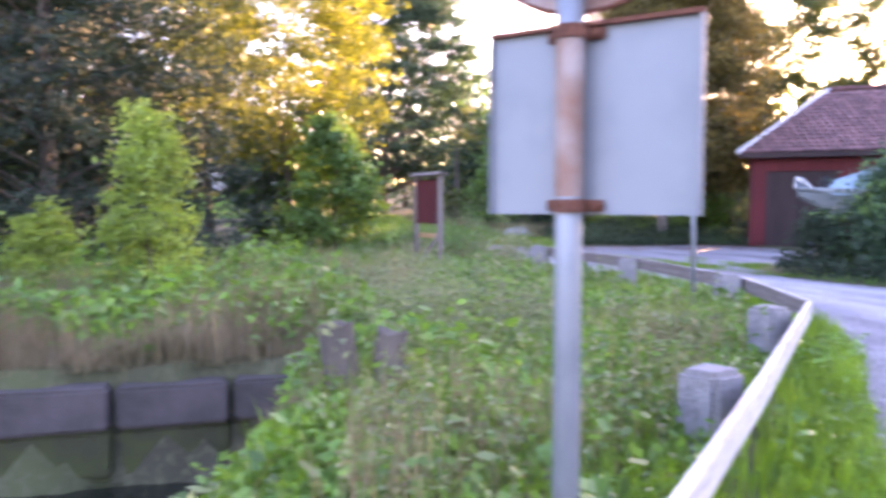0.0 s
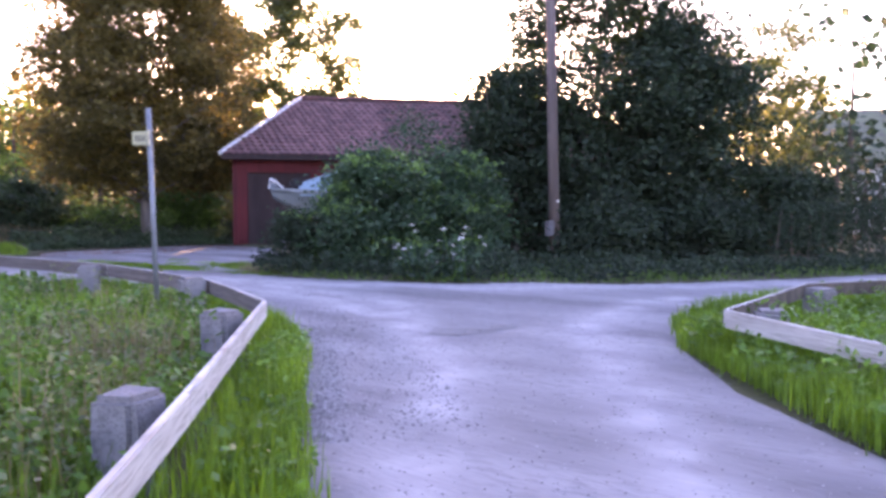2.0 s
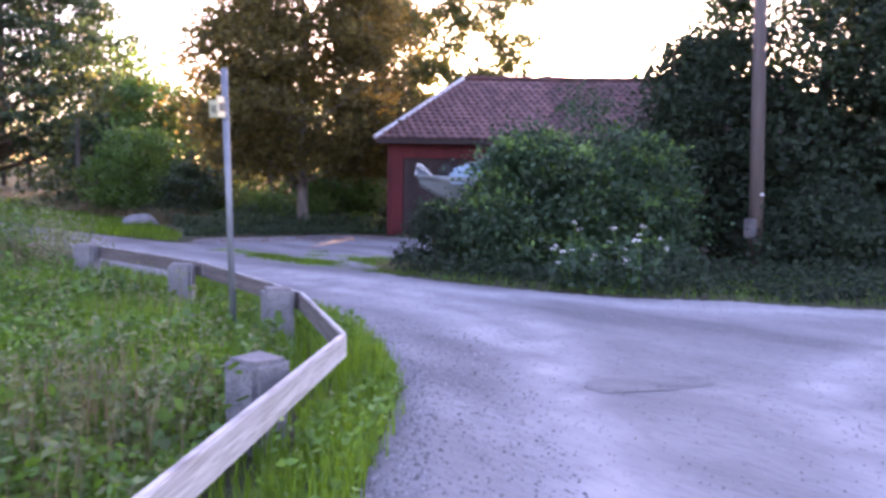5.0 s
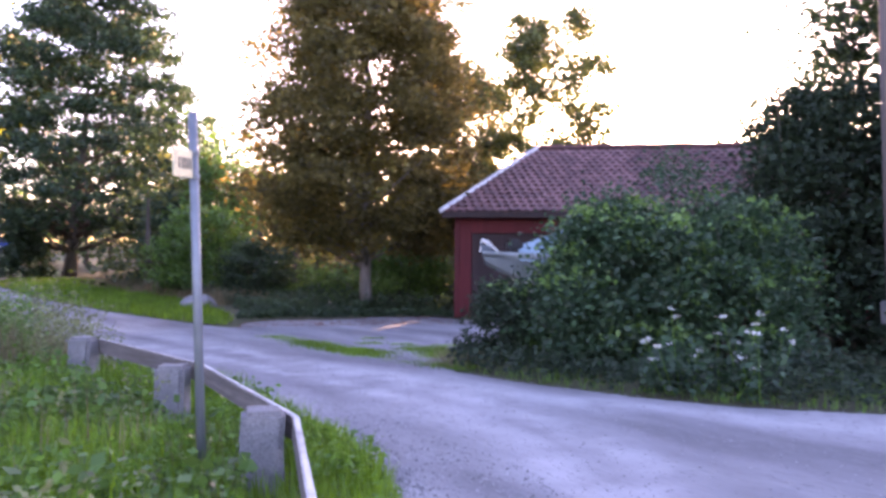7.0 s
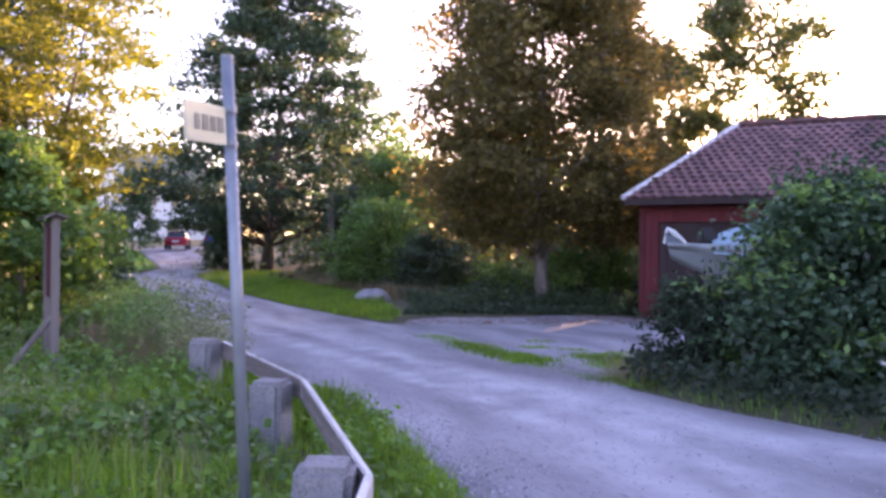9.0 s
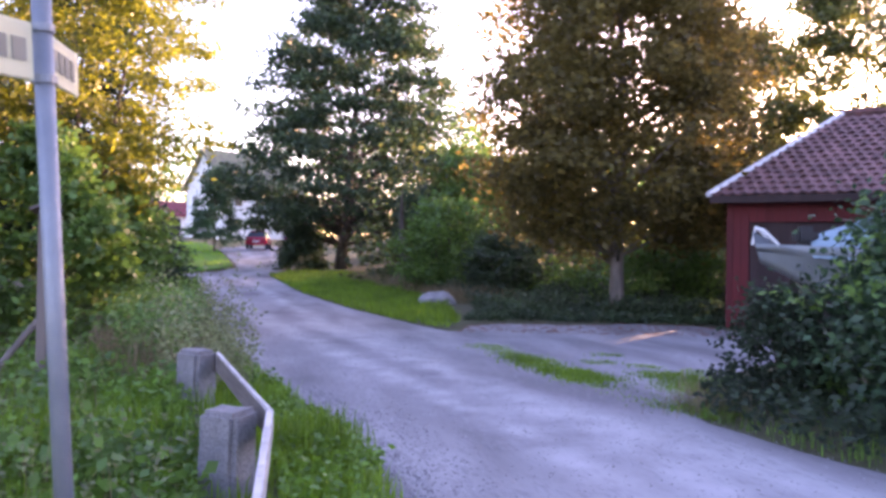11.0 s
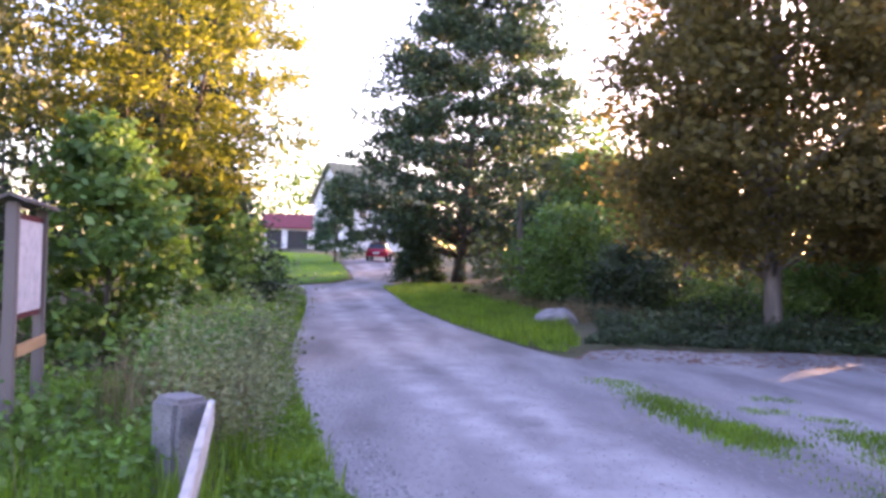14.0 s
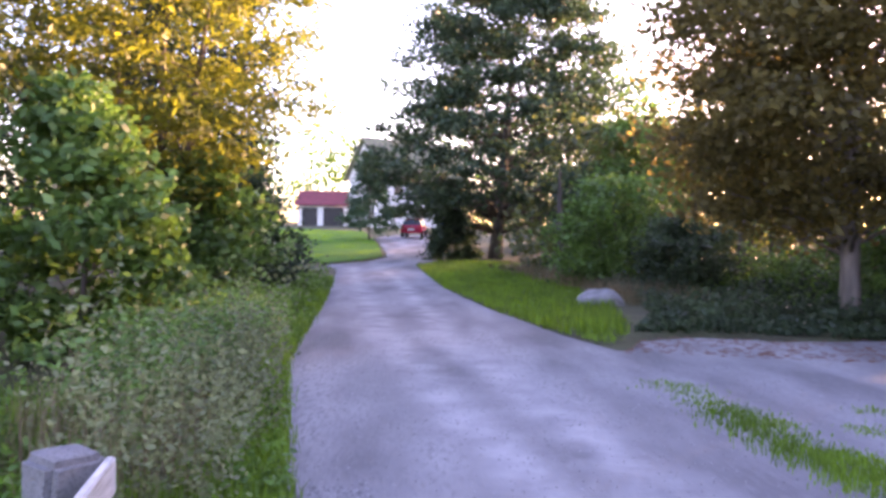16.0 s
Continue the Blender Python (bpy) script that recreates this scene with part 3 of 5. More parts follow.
def street_sign(x, y):
    s = empty("street_sign", pose(x, y, 0, 3, -2.3, 0))
    bm = bmesh.new()
    tube(bm, [(0, 0, -0.2), (0, 0, 2.48)], 0.03, 14)
    part("pole", bm, "zinc", s, "galvanised steel pole", smooth=True)
    bm = bmesh.new()
    tube(bm, [(0, 0, 2.478), (0, 0, 2.492)], 0.031, 14)
    part("cap", bm, "zinc", s)
    for angle, tall in ((102, 0.16), (250, 0.18)):
        turn = Matrix.Rotation(radians(angle), 4, "Z")
        bm = bmesh.new()
        box(bm, (0.34, 0.012, tall), (0.21, 0, 2.15), m=turn, bevel=0.004)
        plate = part("plate", bm, "sign_face", s, "small pale yellow name plate")
        for side in (-0.0085, 0.0085):
            for k, w in enumerate((0.05, 0.045, 0.05, 0.04)):
                bm = bmesh.new()
                box(bm, (w, 0.003, 0.07), (0.095 + k * 0.065, side, 2.15), m=turn)
                part("lettering", bm, "faded_print", plate)
    for z in (2.07, 2.23):
        bm = bmesh.new()
        tube(bm, [(0, 0, z - 0.012), (0, 0, z + 0.012)], 0.037, 14)
        part("clamp", bm, "zinc", s)
    return tagged(s, "galvanised post with two small street name plates", "street sign")


street_sign(1.57, 7.5)

# ---- utility pole ----
pole = empty("utility_pole", pose(12.2, 11.22, 0, 0, -2.2, 0))
bm = bmesh.new()
tube(bm, [(0, 0, -0.3), (0, 0, 4), (0, 0, 8.2)], [0.135, 0.12, 0.10], 16)
part("shaft", bm, "pole_wood", pole, smooth=True)
bm = bmesh.new()
box(bm, (0.2, 0.14, 0.36), (-0.21, -0.05, 0.82), bevel=0.015)
case = part("meter_box", bm, "cabinet", pole, "grey metal cabinet")
bm = bmesh.new()
box(bm, (0.17, 0.012, 0.32), (-0.21, -0.126, 0.82), bevel=0.004)
part("door", bm, "cabinet", case)
bm = bmesh.new()
box(bm, (0.1, 0.01, 0.045), (0.0, -0.137, 1.46), bevel=0.003)
part("tag", bm, "white_paint", pole, "small white marking tag")
tagged(pole, "tarred wooden utility pole with a small grey cabinet", "utility pole")

# ---- notice board ----
board = empty("notice_board", pose(-1.63, 13.15, 0, 0, 0, 116.5))   # local x along the panel, -y the back
for x in (-0.5, 0.5):
    bm = bmesh.new()
    box(bm, (0.09, 0.09, 2.05), (x, 0, 0.9), bevel=0.008)
    part("post", bm, "grey_wood", board)
bm = bmesh.new()
box(bm, (0.9, 0.03, 0.85), (0, 0.0, 1.42))
panel = part("panel", bm, "falu", board, "red-painted back panel")
bm = bmesh.new()
box(bm, (0.8, 0.008, 0.75), (0, -0.024, 1.42))
part("notice", bm, "paper", panel, "faded printed notice")
bm = bmesh.new()
box(bm, (1.02, 0.02, 0.1), (0, -0.055, 0.76), bevel=0.004)
part("board", bm, "fresh_wood", board, "fresh yellow wooden board")
bm = bmesh.new()
for sgn in (-1, 1):
    box(bm, (1.24, 0.14, 0.025), m=Matrix.Translation((0, sgn * 0.058, 1.955)) @ Matrix.Rotation(sgn * radians(-22), 4, "X"))
brace = bmesh.new()
tube(brace, [(-0.5, 0.03, 0.8), (-0.5, 0.75, -0.15)], 0.035, 8)
part("brace", brace, "grey_wood", board)
part("roof", bm, "grey_wood", board, "little saddle roof of grey boards")
tagged(board, "wooden notice board with a small roof and red back", "notice board")

# ---- weathered mooring posts, stone wall and water by the bridge ----
stump = empty("wooden_stumps", pose(-2.35, 3.1, 0.0))
for x, y, h, lean in ((0, 0, 0.62, 4), (0.24, 0.03, 0.58, -6)):
    bm = bmesh.new()
    tube(bm, [(x, y, -1.1), (x + 0.01, y, 0.1), (x - math.sin(radians(lean)) * 0.8, y, h)], [0.115, 0.11, 0.105], 12)
    for v in bm.verts:
        v.co += 0.035 * noise.noise_vector(v.co * 6)
        if v.co.z > 0.4:
            v.co.z += 0.06 * noise.noise(v.co * 22)
    part("stump", bm, "bark", stump)
tagged(stump, "pair of split weathered timber posts among weeds", "timber posts")
wall = empty("stone_wall", pose(0, 0, 0))
for k in range(9):
    x = -2.7 - k * 0.92
    bm = bmesh.new()
    box(bm, (0.9, 0.36, 0.36), (0, 0, 0), bevel=0.03)
    for v in bm.verts:
        v.co += 0.015 * noise.noise_vector(v.co * 3 + Vector((k, 0, 0)))
    b = part("coping_stone", bm, "wall_stone", wall)
    b.matrix_local = pose(x - 0.35, 4.86 + 0.25 * (x + 3.25), -0.3, 0, 0, 14)
    for j in range(2):
        bm = bmesh.new()
        box(bm, (0.88, 0.45, 0.4), (0, 0, 0), bevel=0.03)
        b = part("block", bm, "moss", wall)
        b.matrix_local = pose(x - 0.35 + (0.4 if j else 0), 4.96 + 0.25 * (x + 3.25 + (0.4 if j else 0)), -0.69 - 0.41 * j, 0, 0, 14)
tagged(wall, "mossy granite wall along the water", "stone wall")
water = sheet("water", np.array([(-34, -9.0), (-2.5, -1.2), (-2.5, 4.95), (-34, -2.7)], float), 0.6, "water", 0)
for v in water.data.vertices:
    v.co.z = -0.95
tagged(water, "dark still water under the wall", "water", kind="structure")

# ---- boat under a tarpaulin ----


def boat():
    b = empty("boat", pose(6.86, 15.36, 0.0, 0, 0, -14))    # bow at the origin, stern along +x
    n, secs = 9, []
    bm = bmesh.new()
    for i in range(n):
        u = i / (n - 1)
        x = 5.2 * u
        half = 0.95 * (1 - (1 - u) ** 2.2) + 0.02
        keel = 0.75 + 0.75 * max(0, 1 - u * 2.6) ** 1.5
        sheer = 1.76 - 0.2 * u
        pts = [(half, sheer), (half * 0.97, sheer - 0.1), (half * 0.8, keel + 0.42), (half * 0.35, keel + 0.12), (0, keel)]
        pts = pts + [(-a, z) for a, z in pts[-2::-1]]
        secs.append([bm.verts.new((x - 0.25 * max(0, (z - keel)) * (1 - u), a, z)) for a, z in pts])
    for p, q in zip(secs, secs[1:]):
        for k in range(len(p) - 1):
            bm.faces.new((p[k], p[k + 1], q[k + 1], q[k]))
    bm.faces.new(secs[-1])
    for p, q in zip(secs[:3], secs[1:4]):
        bm.faces.new((p[0], q[0], q[-1], p[-1]))
    bmesh.ops.recalc_face_normals(bm, faces=bm.faces)
    part("hull", bm, "gelcoat", b, "off-white glassfibre hull", smooth=True)
    bm = bmesh.new()
    top = []
    for i in range(8):
        u = i / 7
        x = 0.6 + 4.55 * u
        half = 0.95 * (1 - (1 - x / 5.2) ** 2.2) + 0.05
        peak = 1.86 + 0.62 * min(1, u * 2.6)
        edge = 1.7 - 0.2 * x / 5.2
        top.append([bm.verts.new((x, a, z)) for a, z in ((-half, edge - 0.1), (-half * 0.55, (edge + peak) / 2 - 0.03), (0, peak), (half * 0.55, (edge + peak) / 2 - 0.03), (half, edge - 0.1))])
    for p, q in zip(top, top[1:]):
        for k in range(4):
            bm.faces.new((p[k], q[k], q[k + 1], p[k + 1]))
    part("tarpaulin", bm, "tarp", b, "blue-green tarpaulin stretched over the boat")
    bm = bmesh.new()
    tube(bm, [(0.2, -0.2, 1.74), (0.02, -0.18, 1.93), (-0.06, 0, 1.97), (0.02, 0.18, 1.93), (0.2, 0.2, 1.74)], 0.022, 8)
    tube(bm, [(-0.06, 0, 1.97), (-0.1, 0, 1.74)], 0.018, 8)
    part("bow_rail", bm, "white_paint", b, "white bow rail")
    bm = bmesh.new()
    box(bm, (0.3, 0.3, 0.26), (0.55, 0, 1.86), bevel=0.07)
    part("winch_cover", bm, "black_plastic", b)
    bm = bmesh.new()
    tube(bm, [(0.15, 0, 0.47), (0.9, 0, 0.5), (4.9, 0, 0.5)], 0.05, 8)
    for sy in (-0.8, 0.8):
        tube(bm, [(3.4, 0, 0.5), (3.4, sy, 0.42)], 0.04, 8)
    tube(bm, [(0.25, 0, 0.0), (0.25, 0, 0.6)], 0.03, 8)
    for x in (1.3, 3.4):
        tube(bm, [(x, -0.3, 0.5), (x, -0.3, 1.0)], 0.04, 6)
        tube(bm, [(x, 0.3, 0.5), (x, 0.3, 1.0)], 0.04, 6)
    part("trailer_frame", bm, "zinc", b, "galvanised boat trailer")
    for sy in (-0.85, 0.85):
        bm = bmesh.new()
        tube(bm, [(3.4, sy - 0.08, 0.3), (3.4, sy + 0.08, 0.3)], 0.3, 20)
        part("wheel", bm, "tyre", b)
    return tagged(b, "small white boat on a trailer under a blue-green tarpaulin", "boat")


boat()

# ---- trees and bushes ----


def crown_clumps(kind, H, base, R, n, seed):
    """Centres and sizes of the leaf clumps of a crown."""
    r = np.random.default_rng(seed)
    out = []
    for i in range(n):
        u = (i + r.uniform(0, 1)) / n
        z = base + (H - base) * u
        if kind == "cone":
            lim = R * (1 - u) ** 0.75 * (0.75 + 0.5 * r.uniform()) + 0.15
        elif kind == "oval":
            lim = R * math.sin(math.pi * min(1, 0.2 + 0.78 * u)) ** 0.7 * (0.72 + 0.42 * r.uniform())
        elif kind == "dome":
            lim = R * math.sqrt(max(0.02, 1 - (2 * u - 0.8) ** 2 / 1.5)) * (0.7 + 0.45 * r.uniform())
        elif kind == "layered":                   # tiers of foliage with gaps between, widest a third of the way up
            tier = math.floor(u * 11) / 11 + 0.045 + 0.022 * r.normal()
            z = base + (H - base) * tier
            lim = R * (1 - 0.62 * tier ** 1.5) * (0.55 + 0.45 * math.sin(min(1, tier * 3 + 0.25) * 1.57)) * (0.8 + 0.3 * r.uniform())
        elif kind == "open":
            lim = R * (0.5 + 0.5 * math.sin(u * 3.1)) * (0.55 + 0.6 * r.uniform())
        else:                                     # shrub: widest low down
            lim = R * math.sqrt(max(0.03, 1 - u ** 2.2)) * (0.75 + 0.35 * r.uniform())
        a = r.uniform(0, 2 * math.pi)
        q = lim * r.uniform(0.25, 1) ** 0.55
        out.append((q * math.cos(a), q * math.sin(a), z + r.normal() * 0.12, r.uniform(0.6, 1.25)))
    return np.array(out)


def tree(name, x, y, H, R, base, mat, label, kind="dome", n=110, per=220, size=0.13, clump=0.55, seed=1, trunk=0.2, bark="bark", lean=(0, 0), flatness=0.6, category="tree", aspect=0.55, limb_every=3, stems=1, shoots=""):
    global rng
    rng = np.random.default_rng(seed)
    t = empty(name, pose(x, y, float(height(x, y)) - 0.05))
    cl = crown_clumps(kind, H, base, R, n, seed)
    bm = bmesh.new()
    r = random.Random(seed)
    tops = []
    for s in range(stems):
        ang = 2 * math.pi * s / stems
        sx, sy = (0, 0) if stems == 1 else (0.35 * R * math.cos(ang), 0.35 * R * math.sin(ang))
        pts, rad = [], []
        for k in range(9):
            u = k / 8
            pts.append((sx * (0.15 + u) + lean[0] * u * H + 0.08 * math.sin(u * 7 + seed) * u, sy * (0.15 + u) + lean[1] * u * H + 0.08 * math.cos(u * 5 + seed) * u, -0.15 + (H * 0.93 + 0.15) * u))
            rad.append(trunk * (1.25 if k == 0 else 1) * (1 - 0.9 * u) / (1 if stems == 1 else 1.3))
        tube(bm, pts, rad, 10)
        tops.append(np.array(pts))
        if s < stems - 1:
            part("stem", bm, bark, t, smooth=True)
            bm = bmesh.new()
    part("trunk" if stems == 1 else "stem", bm, bark, t, smooth=True)
    bm = bmesh.new()
    for i in range(0, len(cl), limb_every):
        c = cl[i]
        stem = tops[i % stems]
        zz = max(c[2] - 0.35 * math.hypot(c[0], c[1]) - 0.1, base * 0.55 + 0.05)
        start = np.array([np.interp(zz, stem[:, 2], stem[:, k]) for k in range(3)])
        mid = start * 0.45 + c[:3] * 0.55 + np.array((0, 0, 0.12))
        w = max(0.008, trunk * 0.28 * (1 - zz / H))
        tube(bm, [start, mid, c[:3]], [w, w * 0.6, w * 0.2], 5)
    part("branchwork", bm, bark, t, smooth=True)["kind"] = "stuff"
    pts = []
    for cx, cy, cz, s in cl:
        m = int(per * s)
        g = rng.normal(size=(m, 3)) * (clump * s * 0.55)
        g[:, 2] *= flatness
        pts.append(np.array((cx + lean[0] * cz, cy + lean[1] * cz, cz)) + g)
    pts = np.concatenate(pts)
    pts[:, 2] = np.maximum(pts[:, 2], 0.12)
    v, f = leaves(pts, np.full(len(pts), size), aspect)
    raw("crown", v, f, mat, t)
    if shoots:
        tips = []
        for cx, cy, cz, s in cl[::3]:
            q = math.hypot(cx, cy) + 1e-6
            tip = np.array((cx + 0.22 * cx / q, cy + 0.22 * cy / q, cz + 0.18))
            m = int(per * 0.22)
            g = rng.normal(size=(m, 3)) * np.array((0.16, 0.16, 0.06)) * (clump / 0.42)
            tips.append(tip + g)
        tips = np.concatenate(tips)
        tips[:, 2] = np.maximum(tips[:, 2], 0.12)
        v, f = leaves(tips, np.full(len(tips), size * 1.05), aspect, 0.1)
        raw("shoot_foliage", v, f, shoots, t, "lighter green young shoots")
    return tagged(t, label, category)


tree("maple_tree", 7.1, 25.7, 12.2, 3.85, 2.1, "maple_leaf", "broad bronze-green maple tree lit from behind", "oval", 470, 200, 0.185, 0.8, 11, 0.2, "pale_bark")
tree("oak_tree", -4.2, 50.9, 16.5, 8.0, 2.4, "oak_leaf", "dark leafy oak tree beside the bend", "layered", 420, 150, 0.3, 1.1, 5, 0.36, lean=(0.07, 0), flatness=0.36, limb_every=2)
tree("birch_tree", 15.0, 37.5, 10.8, 2.8, 1.5, "birch_leaf", "golden backlit birch tree behind the barn", "dome", 150, 200, 0.22, 0.75, 9, 0.14, "pale_bark")
tree("slender_tree", 17.5, 33.0, 12.5, 3.2, 4.5, "birch_leaf", "slender sparse tree behind the barn", "open", 110, 190, 0.22, 0.75, 8, 0.13)
tree("elder_bush", 7.85, 12.3, 2.35, 1.45, 0.2, "elder", "dense dark elder bush at the road edge", "shrub", 160, 210, 0.105, 0.44, 21, 0.05, stems=5, category="bush", shoots="shoot")
tree("elder_bush", 9.7, 12.1, 2.3, 1.6, 0.25, "elder", "dense dark bush beside the utility pole", "shrub", 130, 200, 0.1, 0.44, 22, 0.05, stems=5, category="bush", shoots="green_leaf")
tree("willow_bush", 6.4, 13.4, 1.2, 0.6, 0.12, "dark_leaf", "low grey-green willow bush", "shrub", 60, 110, 0.08, 0.3, 23, 0.03, stems=4, category="bush")
tree("lilac_tree", 13.2, 14.0, 5.0, 2.0, 0.5, "dark_leaf", "tall dark shrub in front of the barn roof", "shrub", 140, 190, 0.13, 0.55, 24, 0.09, stems=4, category="bush")
tree("thin_shrub", 10.3, 14.2, 3.7, 0.9, 0.6, "elder", "thin grey-green shrub before the barn", "open", 40, 70, 0.09, 0.4, 28, 0.03, stems=3, category="bush")
tree("dark_tree", 15.6, 12.6, 9.4, 2.9, 0.8, "dark_leaf", "dense dark tree behind the utility pole", "dome", 230, 210, 0.17, 0.75, 25, 0.16)
tree("dark_tree", 17.2, 11.4, 6.2, 2.4, 0.6, "dark_leaf", "dense dark tree beside the hedge", "open", 170, 190, 0.17, 0.75, 26, 0.15)
tree("dark_bush", 19.6, 9.6, 2.3, 1.7, 0.15, "dark_leaf", "dense dark bush behind the hedge", "shrub", 90, 150, 0.14, 0.5, 51, 0.04, stems=4, category="bush")
tree("dark_bush", 16.0, 9.6, 1.5, 1.6, 0.12, "dark_leaf", "low dark bush under the trees", "shrub", 80, 150, 0.13, 0.45, 52, 0.04, stems=4, category="bush")
tree("dark_bush", 13.4, 10.6, 1.4, 1.5, 0.12, "dark_leaf", "low dark bush beside the utility pole", "shrub", 80, 150, 0.13, 0.45, 53, 0.04, stems=4, category="bush")
tree("pale_tree", 22.5, 12.0, 7.0, 2.6, 1.5, "birch_leaf", "yellowish open tree behind the hedge", "open", 70, 130, 0.16, 0.6, 27, 0.12)
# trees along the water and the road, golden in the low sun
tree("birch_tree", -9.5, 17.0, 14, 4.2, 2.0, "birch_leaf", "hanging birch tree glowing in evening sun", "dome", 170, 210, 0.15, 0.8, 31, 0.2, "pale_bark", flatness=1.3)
# birch crown in the darker oak_leaf: its shade is put into the colour
tree("birch_tree", -13.5, 12.5, 14, 4.2, 1.0, "oak_leaf", "hanging birch tree over the water, shade put into its leaf colour", "dome", 170, 200, 0.16, 0.8, 32, 0.2, "pale_bark", flatness=1.3)
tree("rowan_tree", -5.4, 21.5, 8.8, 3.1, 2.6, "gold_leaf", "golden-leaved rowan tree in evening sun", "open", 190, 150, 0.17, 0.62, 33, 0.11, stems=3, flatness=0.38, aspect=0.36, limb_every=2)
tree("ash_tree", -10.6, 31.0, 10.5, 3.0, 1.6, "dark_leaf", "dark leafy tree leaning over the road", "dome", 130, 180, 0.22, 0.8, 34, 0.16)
tree("young_maple", -3.9, 17.6, 3.5, 1.3, 0.3, "green_leaf", "young green maple beside the notice board", "cone", 80, 120, 0.16, 0.42, 35, 0.05, category="young tree", shoots="shoot", flatness=0.35)
tree("young_maple", -4.7, 21.8, 3.0, 1.4, 0.3, "green_leaf", "young green maple at the road edge", "cone", 80, 130, 0.16, 0.45, 36, 0.05, category="young tree", shoots="shoot", flatness=0.35)
tree("young_maple", -6.9, 27.0, 3.2, 1.6, 0.3, "oak_leaf", "low leafy tree beside the road", "shrub", 70, 150, 0.17, 0.5, 37, 0.05, category="young tree", shoots="green_leaf")
tree("spruce_sapling", -5.35, 8.3, 2.5, 0.5, 0.2, "larch", "pale green sapling in evening light", "cone", 70, 110, 0.09, 0.25, 38, 0.03, category="young tree")
tree("spruce_sapling", -7.4, 9.6, 1.3, 0.5, 0.2, "larch", "small pale green sapling", "cone", 35, 90, 0.09, 0.22, 39, 0.02, category="young tree")
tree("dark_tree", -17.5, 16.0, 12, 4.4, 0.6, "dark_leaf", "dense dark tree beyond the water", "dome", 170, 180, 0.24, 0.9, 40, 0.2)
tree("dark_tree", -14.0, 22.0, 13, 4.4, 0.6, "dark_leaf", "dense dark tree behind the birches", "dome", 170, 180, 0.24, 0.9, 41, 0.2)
tree("small_tree", -16.2, 64.6, 6.2, 2.3, 0.9, "elder", "small round tree on the lawn", "cone", 75, 130, 0.25, 0.5, 42, 0.1)
tree("hazel_bush", 2.5, 33.5, 3.2, 2.3, 0.3, "green_leaf", "green hazel bush on the bank", "open", 80, 150, 0.18, 0.55, 43, 0.05, stems=4, category="bush")
tree("hazel_bush", 1.6, 41.0, 4.4, 2.4, 0.3, "oak_leaf", "green hazel bush under the oak", "shrub", 80, 140, 0.22, 0.6, 44, 0.05, stems=4, category="bush")
tree("hazel_bush", -6.1, 48.6, 2.7, 1.35, 0.2, "oak_leaf", "dark bush at the bend beneath the oak", "shrub", 60, 140, 0.2, 0.45, 48, 0.04, stems=4, category="bush")
tree("hazel_bush", 4.4, 30.8, 1.8, 1.5, 0.2, "oak_leaf", "low dark bush on the bank", "shrub", 60, 140, 0.15, 0.45, 45, 0.04, stems=4, category="bush")
tree("alder_tree", 3.4, 40.5, 6.2, 2.5, 0.6, "green_leaf", "slim green alder between the oak and the maple", "open", 80, 160, 0.2, 0.7, 49, 0.1)
tree("hazel_bush", 9.6, 29.5, 2.2, 2.0, 0.2, "green_leaf", "low bush under the maple", "shrub", 60, 130, 0.16, 0.45, 46, 0.04, stems=4, category="bush")

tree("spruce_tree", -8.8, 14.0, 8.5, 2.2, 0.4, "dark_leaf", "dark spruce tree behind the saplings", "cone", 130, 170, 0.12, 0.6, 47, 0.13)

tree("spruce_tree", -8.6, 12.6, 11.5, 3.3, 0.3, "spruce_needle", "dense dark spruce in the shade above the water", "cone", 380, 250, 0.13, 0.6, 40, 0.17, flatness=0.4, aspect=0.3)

# ---- hedge along the lane ----


def hedge(x0, y0, x1, y1, h, w, seed):
    global rng
    rng = np.random.default_rng(seed)
    L = math.hypot(x1 - x0, y1 - y0)
    hd = empty("hedge", pose(x0, y0, 0, 0, 0, math.degrees(math.atan2(y1 - y0, x1 - x0))))
    n = int(L * 1100)
    p = np.c_[rng.uniform(0, L, n), rng.normal(0, w * 0.3, n), h * rng.uniform(0.12, 1, n) ** 0.7 + 0.06 * rng.normal(size=n)]
    v, f = leaves(p, np.full(n, 0.09))
    raw("foliage", v, f, "dark_leaf", hd)
    for k in range(int(L / 0.5)):
        bm = bmesh.new()
        tube(bm, [(k * 0.5, 0, -0.05), (k * 0.5 + rng.uniform(-0.1, 0.1), rng.uniform(-0.1, 0.1), h * 0.85)], [0.02, 0.008], 5)
        part("stem", bm, "bark", hd)
    return tagged(hd, "clipped dark green garden hedge", "hedge")


hedge(15.2, 7.3, 29, 3.6, 1.45, 0.9, 50)

# ---- woods all round ----


